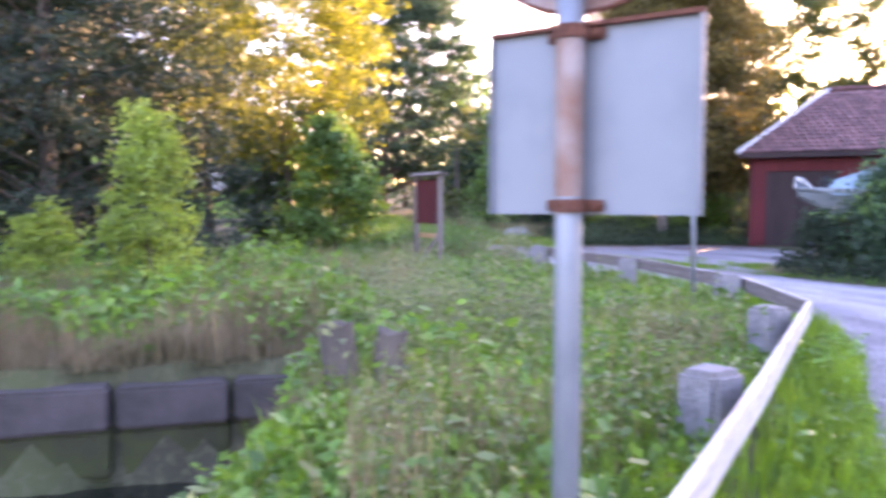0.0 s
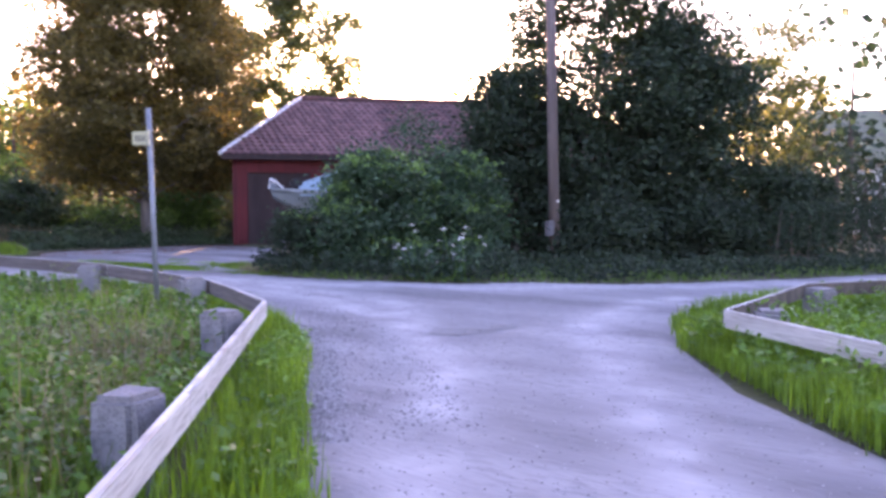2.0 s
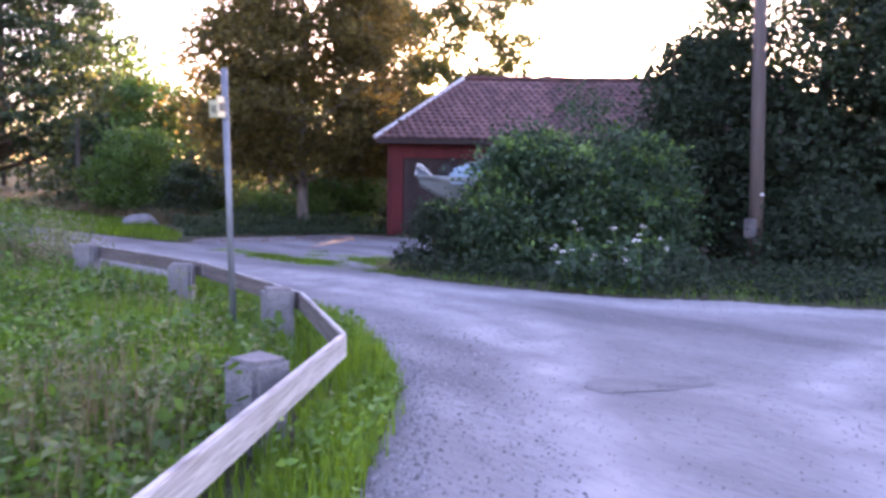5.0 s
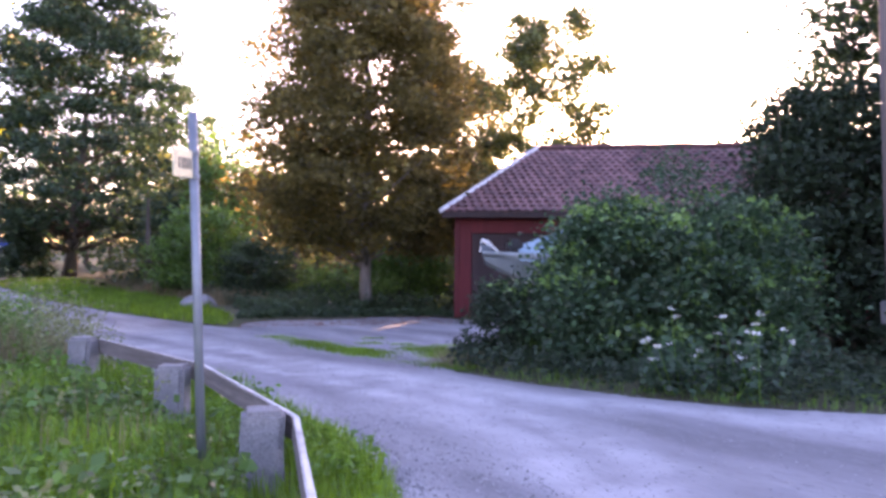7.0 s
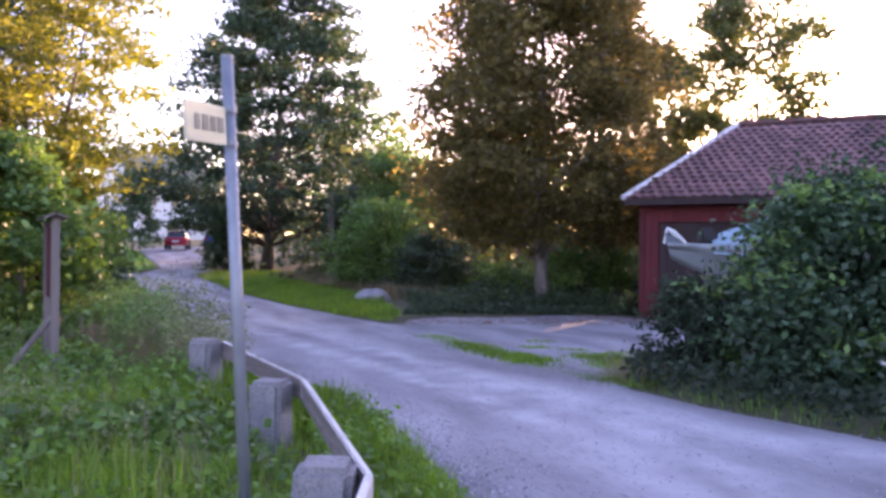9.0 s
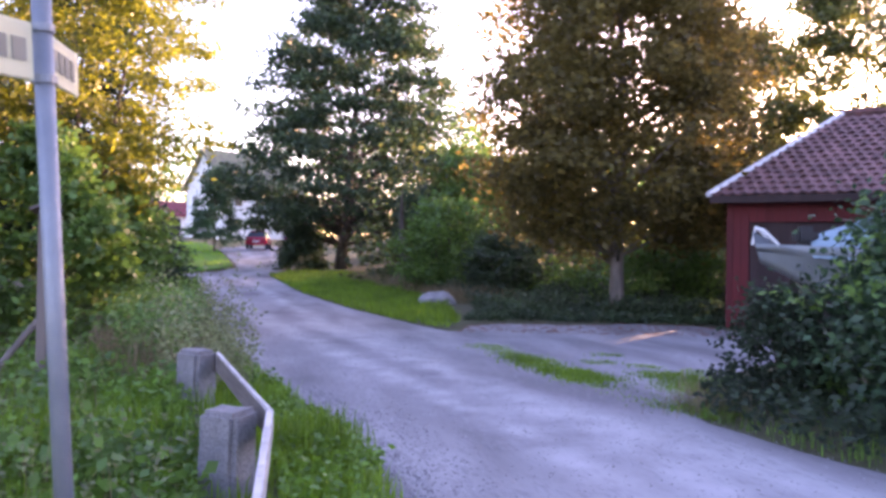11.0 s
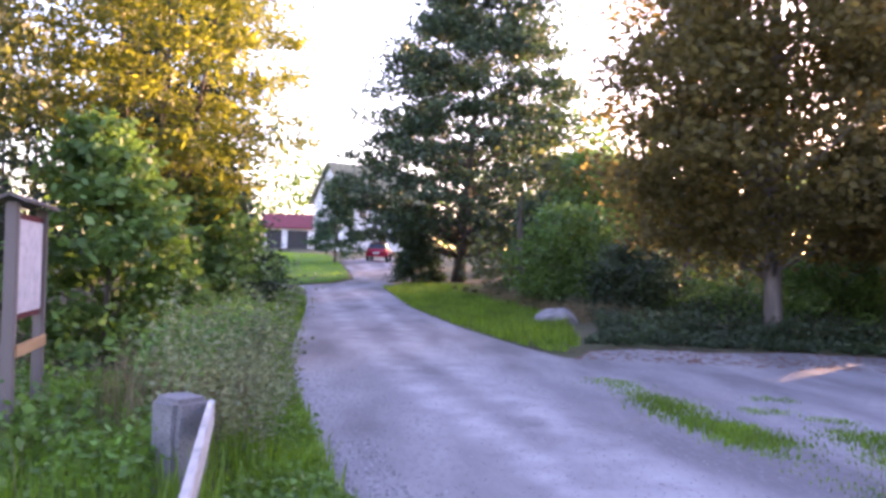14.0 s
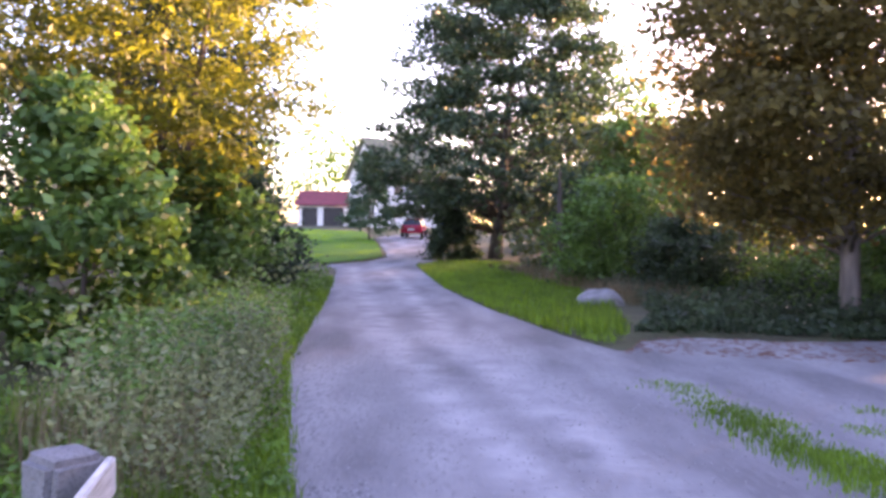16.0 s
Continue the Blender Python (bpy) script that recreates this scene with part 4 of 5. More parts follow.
def woods(name, pts, H, R, mat, seed, label, per=420, size=0.5):
    """A belt of far trees: trunks with uneven leafy crowns, one sheet of foliage."""
    global rng
    rng = np.random.default_rng(seed)
    w = empty(name)
    bm, P = bmesh.new(), []
    for x, y in pts:
        x, y = x + rng.normal() * 1.2, y + rng.normal() * 1.2
        z0, h = float(height(x, y)), H * rng.uniform(0.65, 1.2)
        tube(bm, [(x, y, z0 - 0.3), (x, y, z0 + h * 0.8)], [0.2, 0.04], 6)
        for k in range(16):
            u = rng.uniform(0.08, 1)
            a, q = rng.uniform(0, 6.283), R * (1 - u * 0.6) * rng.uniform(0.3, 1)
            g = rng.normal(size=(per // 16, 3)) * np.array((0.9, 0.9, 0.7)) * R * 0.28
            P.append(np.array((x + q * math.cos(a), y + q * math.sin(a), z0 + h * u)) + g)
    P = np.concatenate(P)
    P[:, 2] = np.maximum(P[:, 2], height(P[:, 0], P[:, 1]) + 0.1)
    part("trunks", bm, "bark", w)
    v, f = leaves(P, np.full(len(P), size), 0.7)
    raw("foliage", v, f, mat, w)
    return tagged(w, label, "woods", kind="stuff")


def line(a, b, n):
    return [(a[0] + (b[0] - a[0]) * k / (n - 1), a[1] + (b[1] - a[1]) * k / (n - 1)) for k in range(n)]


woods("far_woods", line((1, 40), (22, 40), 14) + line((3, 47), (30, 44), 12), 6.2, 2.6, "birch_leaf", 61, "mixed woods behind the maple and barn", 700, 0.3)
woods("far_woods", line((4, 58), (60, 40), 16), 9.5, 3.4, "green_leaf", 62, "sunlit woods beyond the barn", 420, 0.5)
woods("far_woods", line((-17, 32), (-20, 44), 5) + line((-19, 20), (-24, 44), 8) + line((-24, 8), (-34, 40), 9), 11, 3.4, "dark_leaf", 63, "woods along the far side of the stream", 600, 0.36)
woods("far_woods", line((-75, 100), (-38, 125), 10) + line((-32, 128), (30, 115), 14), 14, 5.5, "green_leaf", 64, "woods behind the white house", 420, 0.8)
woods("far_woods", line((-30, -5), (-40, 20), 7) + line((25, 18), (48, 8), 8) + line((30, -8), (-30, -30), 14), 9, 3.6, "dark_leaf", 65, "dark woods around the junction", 420, 0.5)
tree("undergrowth", 8.0, 30.0, 1.2, 3.2, 0.1, "green_leaf", "leafy undergrowth beneath the maple", "shrub", 60, 120, 0.13, 0.5, 66, 0.02, stems=6, category="undergrowth")
tree("undergrowth", 11.5, 33.0, 1.6, 3.6, 0.1, "birch_leaf", "yellow-green undergrowth at the edge of the wood", "shrub", 70, 120, 0.14, 0.5, 67, 0.02, stems=6, category="undergrowth")

# ---- white house, garage and cars up the road ----


def house():
    hx, hy = -27.6, 96.4
    z = float(height(hx, hy))
    h = empty("house", pose(hx, hy, z, 0, 0, -40))     # gable end in the local -y wall, ridge along y
    W, L, E, R = 8.0, 11.0, 6.2, 10.6
    for (x0, y0, x1, y1) in ((-W / 2, 0, W / 2, 0), (-W / 2, L, W / 2, L)):
        bm = bmesh.new()
        for s in (0, 0.25):
            c = [bm.verts.new(v) for v in ((x0, y0 + s, -0.3), (x1, y0 + s, -0.3), (x1, y0 + s, E), (0, y0 + s, R), (x0, y0 + s, E))]
            bm.faces.new(c)
        bm.verts.ensure_lookup_table()
        for k in range(5):
            bm.faces.new([bm.verts[i] for i in (k, (k + 1) % 5, 5 + (k + 1) % 5, 5 + k)])
        part("wall", bm, "white_paint", h)
    for x in (-W / 2 + 0.12, W / 2 - 0.12):
        bm = bmesh.new()
        box(bm, (0.24, L - 0.5, E + 0.3), (x, L / 2 + 0.12, E / 2 - 0.15))
        part("wall", bm, "white_paint", h)
    for sgn in (-1, 1):
        bm = bmesh.new()
        ln = math.hypot(W / 2, R - E) + 0.7
        ang = math.atan2(R - E, W / 2)
        m = Matrix.Translation((0, L / 2, R + 0.1)) @ Matrix.Rotation(sgn * ang, 4, "Y")
        box(bm, (ln, L + 1.2, 0.18), (sgn * ln / 2, 0, 0), m=m)
        part("roof", bm, "moss_roof", h, "weathered mossy roof slope")
    for x, zz in ((-2, 1.7), (1.6, 1.7), (-2, 4.5), (1.6, 4.5), (0, 7.4)):
        w = empty("window")
        w.parent = h
        bm = bmesh.new()
        box(bm, (1.05, 0.02, 1.3), (x, -0.03, zz))
        part("pane", bm, "glass", w)
        bm = bmesh.new()
        for dx in (-0.56, 0, 0.56):
            box(bm, (0.09, 0.06, 1.42), (x + dx, -0.05, zz))
        for dz in (-0.7, 0.7):
            box(bm, (1.2, 0.06, 0.09), (x, -0.05, zz + dz))
        part("frame", bm, "white_paint", w)
    for y in (2, 5, 8):
        for zz in (1.7, 4.5):
            w = empty("window")
            w.parent = h
            bm = bmesh.new()
            box(bm, (0.02, 1.05, 1.3), (W / 2 + 0.03, y, zz))
            part("pane", bm, "glass", w)
    return tagged(h, "white two-storey wooden house with a mossy roof", "house")


house()


def garage():
    x, y = -33.4, 100.5
    g = empty("garage", pose(x, y, float(height(x, y)), 0, 0, 12))
    bm = bmesh.new()
    for a, c in ((-4.4, -3.9), (-1.9, -1.2), (1.4, 2.1), (3.6, 4.4)):
        box(bm, (c - a, 0.25, 2.3), ((a + c) / 2, 0, 1.15))
    box(bm, (8.8, 0.25, 0.35), (0, 0, 2.47))
    box(bm, (8.8, 0.2, 2.6), (0, 5.5, 1.3))
    for sx in (-4.3, 4.3):
        box(bm, (0.2, 5.3, 2.6), (sx, 2.75, 1.3))
    part("wall", bm, "white_paint", g)
    for a, c in ((-1.9, -1.2), (1.4, 2.1)):
        pass
    for cx, w in ((-2.9, 2.0), (0.1, 2.6), (2.85, 1.5)):
        bm = bmesh.new()
        box(bm, (w, 0.06, 2.3), (cx, 0.12, 1.15))
        d = part("door", bm, "black_plastic", g, "dark garage door")
    for s in (-1, 1):
        bm = bmesh.new()
        m = Matrix.Translation((0, 2.75, 4.5)) @ Matrix.Rotation(-s * radians(30), 4, "X")
        box(bm, (9.6, 3.9, 0.14), (0, s * 1.95, 0), m=m)
        part("roof", bm, "red_roof", g, "dark red roof")
    return tagged(g, "low white garage with a dark red roof", "garage")


garage()


def car(x, y, rz, paint, label):
    z = float(height(x, y)) + 0.02
    c = empty("car", pose(x, y, z, 0, 0, rz))      # rear at -y
    bm = bmesh.new()
    prof = [(-2.0, 0.35), (-2.05, 0.75), (-1.95, 0.95), (-1.6, 1.0), (1.0, 0.95), (1.9, 0.8), (2.05, 0.6), (2.0, 0.35)]
    for sx in (-0.84, 0.84):
        bm.faces.new([bm.verts.new((sx, a, b)) for a, b in prof])
    bm.verts.ensure_lookup_table()
    for k in range(8):
        bm.faces.new([bm.verts[i] for i in (k, (k + 1) % 8, 8 + (k + 1) % 8, 8 + k)])
    bmesh.ops.recalc_face_normals(bm, faces=bm.faces)
    bmesh.ops.bevel(bm, geom=list(bm.edges), offset=0.06, segments=2, affect="EDGES")
    part("body", bm, paint, c)
    bm = bmesh.new()
    cab = [(-1.75, 0.97, 0.78), (-1.35, 1.42, 0.6), (0.2, 1.45, 0.6), (1.0, 0.95, 0.76)]
    for sgn in (-1, 1):
        bm.faces.new([bm.verts.new((sgn * w, a, b)) for a, b, w in cab])
    bm.verts.ensure_lookup_table()
    for k in range(4):
        bm.faces.new([bm.verts[i] for i in (k, (k + 1) % 4, 4 + (k + 1) % 4, 4 + k)])
    bmesh.ops.recalc_face_normals(bm, faces=bm.faces)
    part("glasshouse", bm, "glass", c, "dark windows")
    bm = bmesh.new()
    box(bm, (1.2, 1.6, 0.05), (0, -0.57, 1.46), bevel=0.02)
    part("roof", bm, paint, c)
    for sx in (-0.66, 0.66):
        bm = bmesh.new()
        box(bm, (0.22, 0.05, 0.2), (sx, -2.04, 0.78), bevel=0.02)
        part("tail_light", bm, "lamp_lens", c)
    bm = bmesh.new()
    box(bm, (0.52, 0.02, 0.11), (0, -2.09, 0.62))
    part("number_plate", bm, "white_paint", c)
    for sx in (-0.78, 0.78):
        for yy in (-1.25, 1.3):
            bm = bmesh.new()
            tube(bm, [(sx - 0.1, yy, 0.3), (sx + 0.1, yy, 0.3)], 0.31, 18)
            wheel = part("wheel", bm, "tyre", c)
            bm = bmesh.new()
            tube(bm, [(sx - 0.105, yy, 0.3), (sx + 0.105, yy, 0.3)], 0.18, 12)
            part("rim", bm, "zinc", wheel)
    return tagged(c, label, "car")


car(-13.9, 69.2, 8, "car_red", "parked red hatchback on the gravel drive")
car(-11.7, 72.6, 12, "car_blue", "parked blue car beside the red one")

# far house behind the hedge
fh = empty("house", pose(40, 14.2, 0, 0, 0, -40))
bm = bmesh.new()
box(bm, (9, 7, 3.4), (0, 0, 1.7))
part("wall", bm, "white_paint", fh)
for s in (-1, 1):
    bm = bmesh.new()
    box(bm, (9.8, 4.9, 0.18), (0, s * 2.4, 0), m=Matrix.Translation((0, 0, 5.9)) @ Matrix.Rotation(-s * radians(33), 4, "X"))
    part("roof", bm, "moss_roof", fh, "grey-brown weathered roof")
bm = bmesh.new()
box(bm, (0.6, 0.6, 1.2), (1.5, 0, 6.2))
part("chimney", bm, "white_paint", fh, "white chimney")
tagged(fh, "distant house with a tiled roof behind the hedge", "house")

# ---- rocks ----


def rock(x, y, sx, sy, sz, seed, label):
    bm = bmesh.new()
    bmesh.ops.create_icosphere(bm, subdivisions=3, radius=1)
    for v in bm.verts:
        v.co += 0.28 * noise.noise_vector(v.co * 1.3 + Vector((seed, 0, 0)))
        v.co = Vector((v.co.x * sx, v.co.y * sy, max(v.co.z, -0.5) * sz))
    ob = link("rock", bm, "rock", smooth=False)
    ob.location = (x, y, float(height(x, y)) + 0.1 * sz)
    return tagged(ob, label, "rock")


rock(2.2, 28.6, 0.62, 0.45, 0.36, 3, "pale grey boulder on the grassy verge")

# ---- white flowers ----


def flowers(x, y, n, seed):
    global rng
    rng = np.random.default_rng(seed)
    f = empty("flowering_plant", pose(x, y, float(height(x, y))))
    bm = bmesh.new()
    P, Q = [], []
    for k in range(n):
        a, b, h = rng.normal() * 0.38, rng.normal() * 0.25, rng.uniform(0.3, 1.0)
        tube(bm, [(a * 0.5, b * 0.5, 0), (a, b, h)], [0.008, 0.004], 5)
        P.append(np.array((a, b, h)) + rng.normal(size=(18, 3)) * np.array((0.03, 0.03, 0.01)))
        Q.append(np.array((a * 0.7, b * 0.7, h * 0.5)) + rng.normal(size=(30, 3)) * np.array((0.1, 0.1, 0.16)))
    part("stems", bm, "weed", f)
    v, q = leaves(np.concatenate(P), np.full(18 * n, 0.026), 0.9)
    raw("blossom", v, q, "petal", f, "white umbels")
    Q = np.concatenate(Q)
    Q[:, 2] = np.maximum(Q[:, 2], 0.02)
    v, q = leaves(Q, np.full(len(Q), 0.12))
    raw("leaves", v, q, "elder", f)
    return tagged(f, "white-flowered cow parsley at the road edge", "flowers", group="white flowers")


for k, (x, y) in enumerate([(7.2, 9.85), (7.85, 9.35), (7.5, 9.65)]):
    flowers(x, y, 9, 70 + k)

# ---- grass and weeds ----


def scatter(poly, n, keep=None):
    lo, hi = poly.min(0), poly.max(0)
    out = np.zeros((0, 2))
    while len(out) < n:
        p = rng.uniform(lo, hi, (n * 2, 2))
        p = p[inside(poly, p[:, 0], p[:, 1])]
        p = p[~inside(RD, p[:, 0], p[:, 1])] if keep is None else p
        if not len(p):
            break
        out = np.concatenate([out, p])
    return out[:n]


def blades(name, poly, n, h, w, mat, seed, label, lean=0.4, keep=None, patchy=0.0, category="grass", jitter=0.04):
    """Many bent blades of grass over an area."""
    global rng
    rng = np.random.default_rng(seed)
    p = scatter(poly, n, keep)
    p = p + rng.normal(0, jitter, p.shape)
    if patchy:
        ok = np.array([noise.noise(Vector((a * 0.9, b * 0.9, seed))) for a, b in p]) + rng.normal(0, 0.28, len(p)) > patchy - 0.5
        p = p[ok]
    n = len(p)
    z = height(p[:, 0], p[:, 1]) - 0.02
    a = rng.uniform(0, 2 * math.pi, n)
    tall = np.array([0.7 + 0.7 * noise.noise(Vector((x * 0.7, y * 0.7, 9.0 + seed))) for x, y in p])
    H = h * rng.uniform(0.45, 1.15, n) * np.clip(tall, 0.35, 1.4)
    d = np.stack([np.cos(a), np.sin(a)], 1)
    b = rng.uniform(0.1, 1, n) * lean
    v = np.empty((n, 5, 3))
    side = np.stack([-d[:, 1], d[:, 0]], 1) * (w * rng.uniform(0.6, 1.3, n))[:, None] / 2
    v[:, 0, :2], v[:, 1, :2] = p - side, p + side
    v[:, 0, 2] = v[:, 1, 2] = z
    m = p + d * (b * H * 0.3)[:, None]
    v[:, 2, :2], v[:, 3, :2] = m + side * 0.8, m - side * 0.8
    v[:, 2, 2] = v[:, 3, 2] = z + H * 0.6
    v[:, 4, :2] = p + d * (b * H)[:, None]
    v[:, 4, 2] = z + H * (1 - 0.3 * b)
    k = np.arange(n)[:, None] * 5
    tri = np.concatenate([k + np.array([[0, 1, 2]]), k + np.array([[0, 2, 3]]), k + np.array([[3, 2, 4]])])
    ob = raw(name, v.reshape(-1, 3), tri, mat)
    return tagged(ob, label, category, kind="stuff")


def weeds(name, poly, n, h, size, mat, seed, label, patchy=0.0, aspect=0.5, droop=0.0, per=9, category="weeds"):
    """Leafy stems standing over an area."""
    global rng
    rng = np.random.default_rng(seed)
    p = scatter(poly, n)
    if patchy:
        ok = np.array([noise.noise(Vector((a * 0.8, b * 0.8, seed))) for a, b in p]) + rng.normal(0, 0.12, len(p)) > patchy - 0.5
        p = p[ok]
    n = len(p)
    z = height(p[:, 0], p[:, 1])
    tall = np.clip(np.array([0.75 + 0.8 * noise.noise(Vector((x * 0.6, y * 0.6, 4.0 + seed))) for x, y in p]), 0.3, 1.5) * rng.uniform(0.6, 1.2, n) * h
    u = rng.uniform(0.08, 1, (n, per))
    c = np.empty((n, per, 3))
    leanv = rng.normal(size=(n, 1, 2)) * 0.15
    c[..., :2] = p[:, None] + (leanv * (u * tall[:, None])[..., None]) + rng.normal(size=(n, per, 2)) * size * 0.45
    c[..., 2] = z[:, None] + u * tall[:, None]
    v, f = leaves(c.reshape(-1, 3), np.full(n * per, size), aspect, droop)
    ob = raw(name, v, f, mat)
    return tagged(ob, label, category, kind="stuff")


P = lambda *a: np.array(a, float)
INNER = P((-2.3, -2.6), (0.2, 2.2), (1.95, 5.4), (2.2, 7.4), (1.7, 9.9), (0.6, 12.3), (-1.0, 15), (-4.5, 15), (-7, 9), (-3.0, 6.4), (-2.3, 3), (-3.4, 0.5), (-4.5, -2))
BEHIND = P((-2.6, -2.4), (-0.15, 2.35), (1.6, 5.4), (1.8, 7.4), (1.3, 9.7), (0.2, 12.2), (-1.3, 15), (-4.5, 15), (-7, 9), (-3.0, 6.4), (-2.4, 3), (-3.4, 0.5), (-4.5, -2))
VERGE = P((-2.5, -2.8), (0.1, 2.2), (1.95, 5.4), (2.2, 7.4), (1.7, 9.9), (0.6, 12.3), (-1.4, 16.5), (-3.4, 23.2), (-7.8, 35), (-6.5, 35), (-1.2, 18.6), (0.85, 13.7), (1.5, 12.4), (2.2, 10.8), (2.65, 9.1), (2.9, 7.4), (2.5, 5.4), (0.9, 2.4), (-1.7, -2.8))
weeds("weeds", BEHIND, 9000, 0.42, 0.075, "weed", 81, "lush nettles and leafy weeds behind the rail")
blades("grass", INNER, 34000, 0.5, 0.012, "grass", 82, "long grass behind the rail")
blades("grass", VERGE, 24000, 0.34, 0.011, "grass", 83, "grass strip between the rail and the road")
weeds("weeds", VERGE, 2600, 0.24, 0.07, "weed", 84, "low leafy weeds along the rail")
weeds("tall_weeds", P((-0.1, 12.5), (0.75, 12.7), (-0.4, 16.5), (-1.8, 16.5)), 460, 1.5, 0.055, "grey_weed", 85, "tall grey-green weeds overgrowing the fence end", per=16)
blades("dry_grass", P((-0.8, 12.6), (0.5, 13.0), (-2.4, 20), (-4, 19)), 3000, 0.9, 0.006, "dry_grass", 86, "tall dry grass at the road edge")
weeds("tall_weeds", P((-1.5, 17), (-4.5, 17), (-8.8, 31), (-5.9, 31)), 2400, 0.7, 0.09, "weed", 87, "tall weeds along the road", per=12)
blades("dry_grass", P((-2.9, 5.2), (-9, 3.7), (-12, 8), (-4, 12.5), (-1.5, 11)), 14000, 0.8, 0.008, "dry_grass", 88, "pale dry grass above the stone wall")
weeds("weeds", P((-2.2, 5.4), (-14, 2.6), (-14, 14), (-4.5, 15)), 3600, 0.75, 0.12, "weed", 89, "weeds above the stone wall")
weeds("weeds", P((-2.3, -1), (-3.2, -0.2), (-2.9, 2.6), (-2.0, 2.9), (-1.2, 2)), 700, 0.35, 0.09, "weed", 90, "weeds around the timber posts")
RV = P((5.2, 2.4), (8.1, 3.1), (14, 1.0), (30, -3), (30, -8), (8, -6), (2.0, -5.5), (3.5, -1.7))
blades("grass", RV, 30000, 0.28, 0.014, "grass", 91, "bright grass inside the corner rail")
RE = P((5.1, 2.45), (3.5, -1.7), (2.4, -4), (1.3, -3.6), (3.3, 0.2), (5.2, 2.95), (6.6, 4.05), (8.3, 4.4), (12, 3.6), (14, 1.4), (8.1, 3.1))
blades("grass", RE, 16000, 0.32, 0.012, "grass", 92, "long grass outside the corner rail")
CORNER = P((5.25, 2.95), (3.35, 0.3), (1.7, -2.9), (2.8, -3.4), (5.0, -0.6), (7.0, 1.2), (12, 0.4), (12, 2.2), (8.1, 3.2))
blades("grass", CORNER, 26000, 0.3, 0.012, "grass", 101, "long grass under the corner rail")
weeds("weeds", CORNER, 900, 0.36, 0.08, "weed", 102, "leafy weeds under the corner rail")
FAR = P((5.2, 12.5), (5.75, 11.1), (6.5, 9.9), (7.4, 9.0), (9.0, 7.6), (11.1, 6.4), (14, 5.4), (30, 1.2), (30, 4.5), (15, 7.4), (11.5, 10.5), (8, 12.2), (6.2, 15.2))
blades("grass", FAR, 14000, 0.22, 0.012, "weed", 93, "grass in front of the bushes")
# dark_leaf puts the shade of this strip into the weeds' colour
weeds("weeds", FAR, 2600, 0.42, 0.1, "dark_leaf", 94, "leafy weeds in front of the bushes")
ISLE = P((3.15, 18.3), (3.6, 16.5), (4.25, 14.7), (5.1, 12.7), (5.5, 12.6), (6.1, 14.4), (5.9, 15.3), (5.3, 15.6), (5.3, 14.6), (4.75, 15.0), (4.2, 16.2), (3.55, 17.9))
blades("grass", ISLE, 16000, 0.075, 0.011, "grass", 95, "thin strip of grass between road and lot", keep=1, patchy=0.32, jitter=0.13)
for k, (x, y) in enumerate([(4.9, 16.4), (5.5, 16.0), (6.1, 15.6), (5.2, 17.2)]):
    blades("grass_tuft", P((x - 0.22, y - 0.12), (x + 0.2, y - 0.14), (x + 0.25, y + 0.1), (x - 0.2, y + 0.12)), 170, 0.06, 0.009, "grass", 130 + k, "small tuft of grass in the gravel lot", keep=1, jitter=0.08)
blades("dry_grass", P((5.0, 12.8), (5.6, 12.6), (6.0, 13.9), (5.6, 14.1)), 900, 0.42, 0.006, "dry_grass", 96, "tuft of dry grass beside the bush", lean=0.9, keep=1, jitter=0.14)
BANK = P((2.6, 21.3), (1.4, 23.2), (-0.2, 26.8), (-2.6, 32.5), (-4.9, 39), (-6.9, 44.5), (-6.7, 48), (-2, 48), (-0.4, 38), (2.5, 28.4), (2.9, 23))
blades("grass", BANK, 26000, 0.3, 0.02, "grass", 97, "grassy verge below the bank")
weeds("weeds", P((3.6, 23.8), (3.2, 28.6), (-1.6, 43), (2, 44), (8, 34), (14, 30), (9, 24)), 5200, 0.55, 0.13, "oak_leaf", 98, "dark ground cover under the trees")
blades("dry_grass", P((3.0, 28.2), (-2.6, 42), (-1, 46), (4, 34), (5, 28)), 15000, 0.7, 0.012, "dry_grass", 99, "dry grass on the bank")
weeds("weeds", P((3.0, 22.9), (5.5, 23.4), (10, 23.0), (13, 26), (3.4, 26)), 1500, 0.24, 0.11, "oak_leaf", 100, "low green plants at the edge of the lot")

woods("thicket", line((13.5, 16.5), (36, 10.5), 18) + line((16, 20), (34, 18), 9), 3.2, 2.0, "dark_leaf", 101, "dark thicket behind the trees at the junction", 600, 0.16)
woods("thicket", line((-5, 58), (3, 62), 4) + line((2, 52), (8, 42), 5), 3.5, 2.4, "oak_leaf", 102, "bushes behind the oak", 500, 0.3)

weeds("broad_weeds", BEHIND, 4200, 0.48, 0.1, "green_leaf", 104, "dark broad-leaved weeds among the grass", patchy=0.62, aspect=0.7, per=7)
blades("dry_grass", BEHIND, 5500, 0.7, 0.006, "dry_grass", 105, "pale seed stalks among the grass", patchy=0.5)
weeds("pale_weeds", BEHIND, 2400, 0.65, 0.05, "grey_weed", 106, "pale flowering weeds among the grass", patchy=0.55, per=14)
weeds("weeds", P((-2.9, 2.8), (-2.0, 2.9), (-1.3, 3.4), (-1.8, 4.6), (-2.9, 4.6)), 260, 0.6, 0.12, "weed", 107, "nettles around the timber posts")
blades("grass", P((-2.2, 2.0), (-3.4, 1.6), (-3.6, 3.2), (-2.3, 3.5)), 1500, 0.4, 0.012, "dry_grass", 108, "dry grass on the bank of the stream")

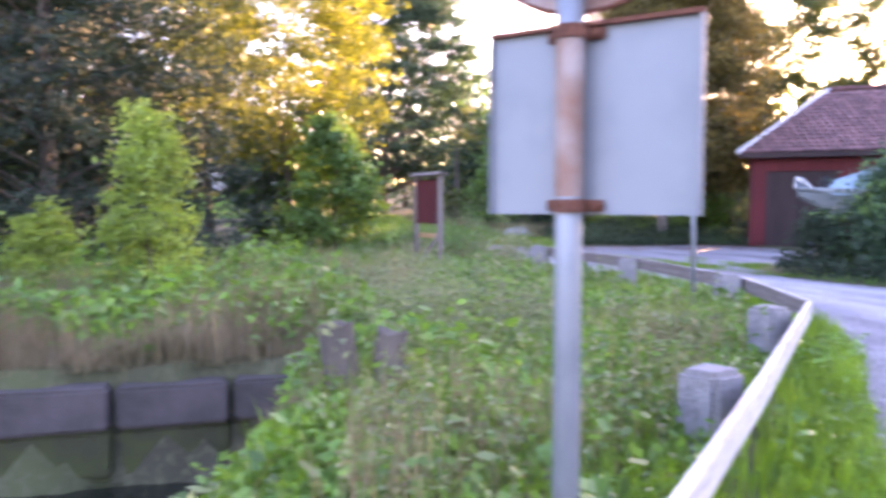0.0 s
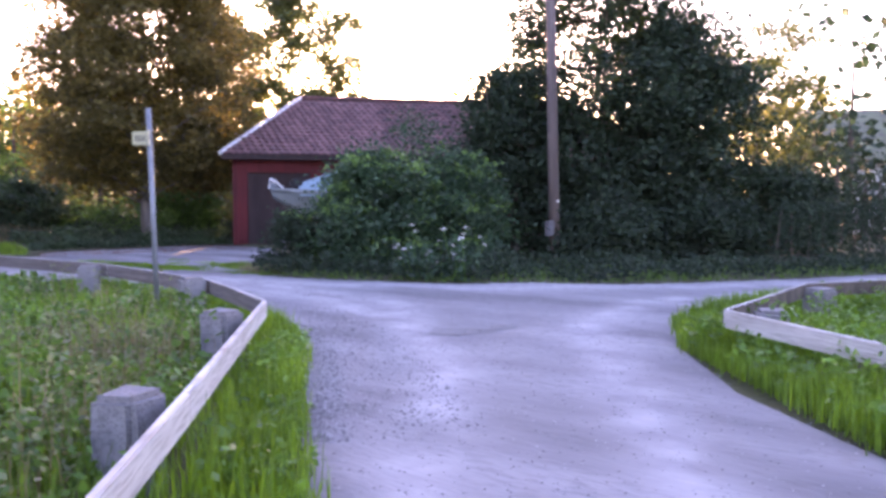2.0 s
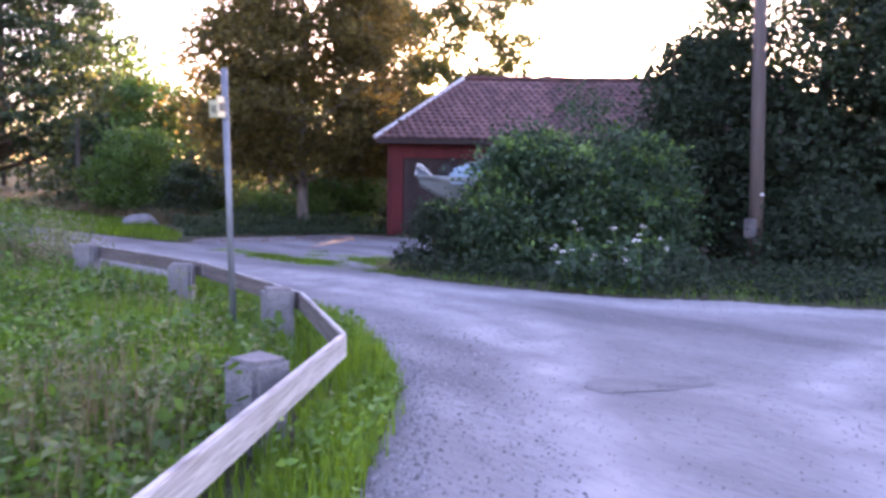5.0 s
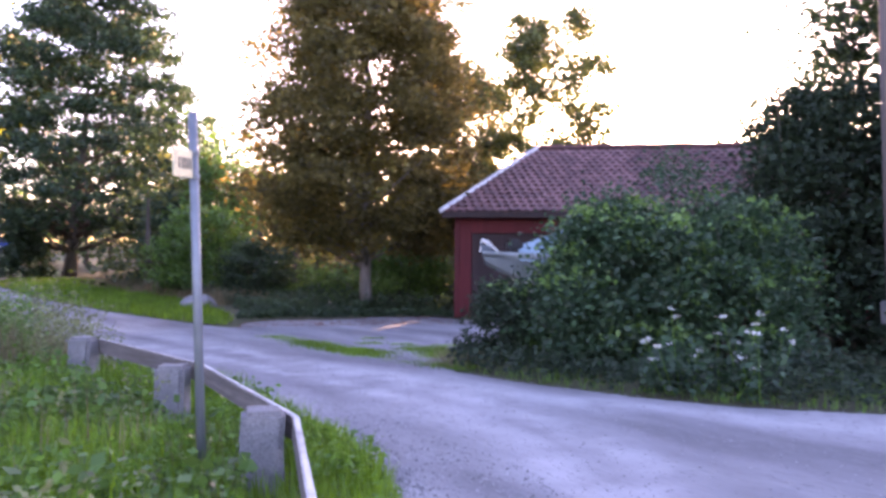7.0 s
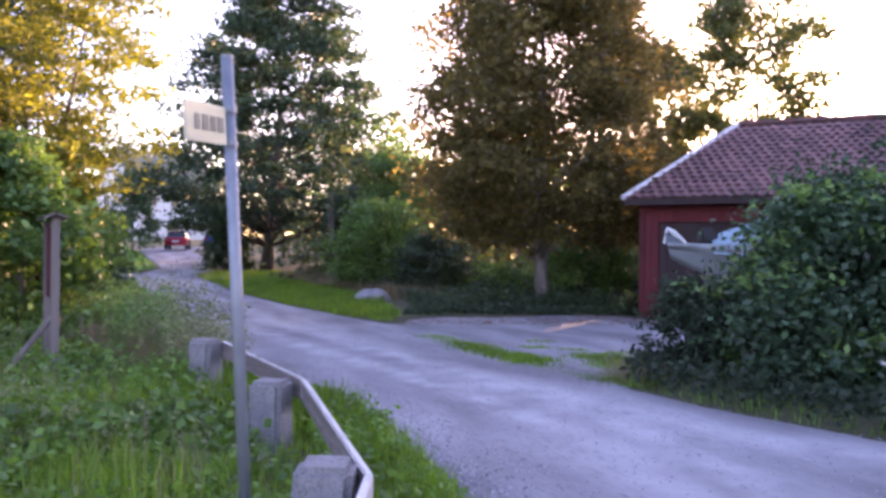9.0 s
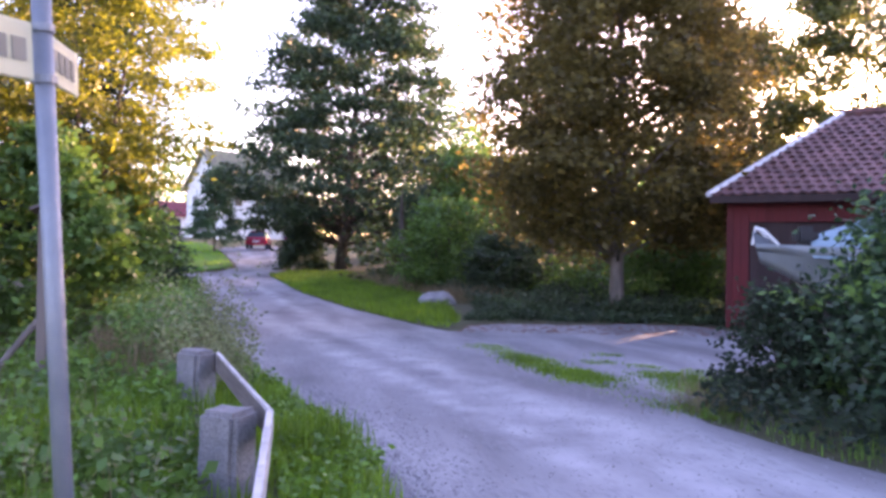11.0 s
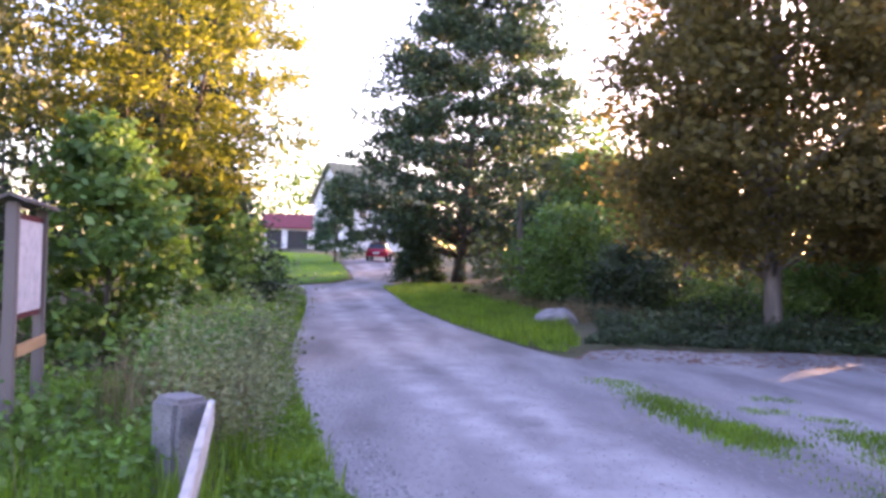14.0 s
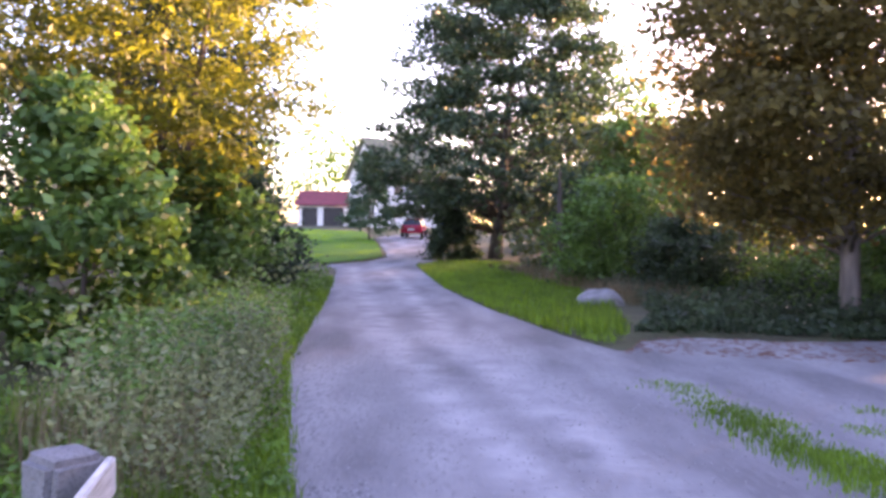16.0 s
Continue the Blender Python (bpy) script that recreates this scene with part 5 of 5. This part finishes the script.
weeds("tall_weeds", P((-2.6, 5.2), (-0.9, 3.6), (-0.3, 6.2), (-2.6, 8)), 520, 0.95, 0.045, "grey_weed", 109, "tall pale seeding weeds behind the fence", per=16)
weeds("tall_weeds", P((-0.2, 13.4), (-1.2, 13.8), (-3.2, 20), (-1.9, 19.5)), 900, 0.95, 0.07, "shoot", 110, "leafy tall weeds beside the road", per=12)
blades("grass", P((0.65, 13.2), (0.9, 13.5), (-1.2, 18.4), (-3.0, 23.2), (-4.0, 23), (-1.6, 17)), 9000, 0.3, 0.011, "grass", 111, "bright grass along the road edge")
# belts added out of sight behind the oak to shade drive and lawn
woods("far_woods", line((-7, 84), (32, 86), 10) + line((-14, 106), (24, 102), 9), 11, 4.2, "oak_leaf", 112, "added woods that keep the sun off the drive and lawn", 420, 0.6)

BED = P((-2.2, 0.5), (-0.4, 2.4), (0.9, 4.8), (-1.5, 6.5), (-2.3, 4))
weeds("tall_weeds", BED, 260, 0.7, 0.045, "grey_weed", 113, "pale seeding weeds behind the fence", per=16)
blades("dry_grass", BED, 2600, 0.75, 0.006, "dry_grass", 114, "pale dry stalks behind the fence")
blades("dry_grass", P((-2.8, 5.09), (-10, 3.29), (-10, 4.2), (-2.8, 6.0)), 11000, 0.5, 0.008, "dry_grass", 115, "dry grass along the top of the stone wall", lean=0.9)

# stones and fallen leaves on the gravel
rng = np.random.default_rng(120)


def chips(name, poly, n, lo, hi, mat, seed, label, leafy=False):
    global rng
    rng = np.random.default_rng(seed)
    p = scatter(poly, n, keep=1)
    p = p[inside(RD, p[:, 0], p[:, 1])]
    n = len(p)
    s = rng.uniform(lo, hi, n)[:, None]
    t = rng.uniform(0, 6.283, n)
    base = np.array([[-1, -0.7, 0], [0.9, -0.8, 0], [0.7, 0.9, 0], [-0.8, 0.8, 0], [0.1, 0, 1]]) * np.array((0.5, 0.5, 0.06 if leafy else 0.5))
    c, d = np.cos(t), np.sin(t)
    v = np.empty((n, 5, 3))
    v[:, :, 0] = p[:, :1] + s * (base[:, 0] * c[:, None] - base[:, 1] * d[:, None])
    v[:, :, 1] = p[:, 1:] + s * (base[:, 0] * d[:, None] + base[:, 1] * c[:, None])
    zz = np.array([0.03 * noise.fractal(Vector((a * 0.55, b * 0.3, 0)), 1.0, 2.0, 4) for a, b in p]) - 0.009
    v[:, :, 2] = (height(p[:, 0], p[:, 1]) + zz)[:, None] + s * base[:, 2]
    k = np.arange(n)[:, None] * 5
    tri = np.concatenate([k + np.array([q]) for q in ([0, 1, 4], [1, 2, 4], [2, 3, 4], [3, 0, 4])])
    ob = raw(name, v.reshape(-1, 3), tri, mat)
    return tagged(ob, label, "gravel" if not leafy else "fallen leaves", kind="stuff")


NEAR = P((-1.5, -2), (4, 0), (14, 3), (12, 7), (6, 11), (5, 20), (-1.5, 20), (2, 10), (2.8, 7), (0.5, 2))
chips("gravel_stones", NEAR, 20000, 0.007, 0.02, "stone_chip", 121, "loose stones on the gravel")
chips("gravel_stones", P((0.75, 2.4), (2.35, 5.5), (2.75, 7.4), (2.5, 9.1), (1.3, 12.4), (0.7, 13.7), (1.2, 13.9), (1.9, 12.4), (3.0, 9.1), (3.05, 7.3), (2.65, 5.3), (1.05, 2.3)), 4000, 0.01, 0.03, "stone_chip", 123, "coarse loose stones along the road edge")
chips("gravel_stones", P((0.75, 2.4), (2.35, 5.5), (2.75, 7.4), (2.5, 9.1), (1.3, 12.4), (2.3, 12.6), (3.5, 9.1), (3.9, 7.0), (3.3, 5.0), (1.9, 2.0)), 3000, 0.01, 0.03, "stone_chip", 124, "scattered stones beside the wheel track")
chips("fallen_leaves", P((2.8, 20.5), (9, 20.5), (9, 23.4), (3, 23.3)), 900, 0.05, 0.12, "rust", 122, "brown fallen leaves on the lot", True)
blades("lawn_grass", LAWN, 30000, 0.16, 0.05, "lawn_blade", 125, "short mown grass of the bright lawn", lean=0.7)
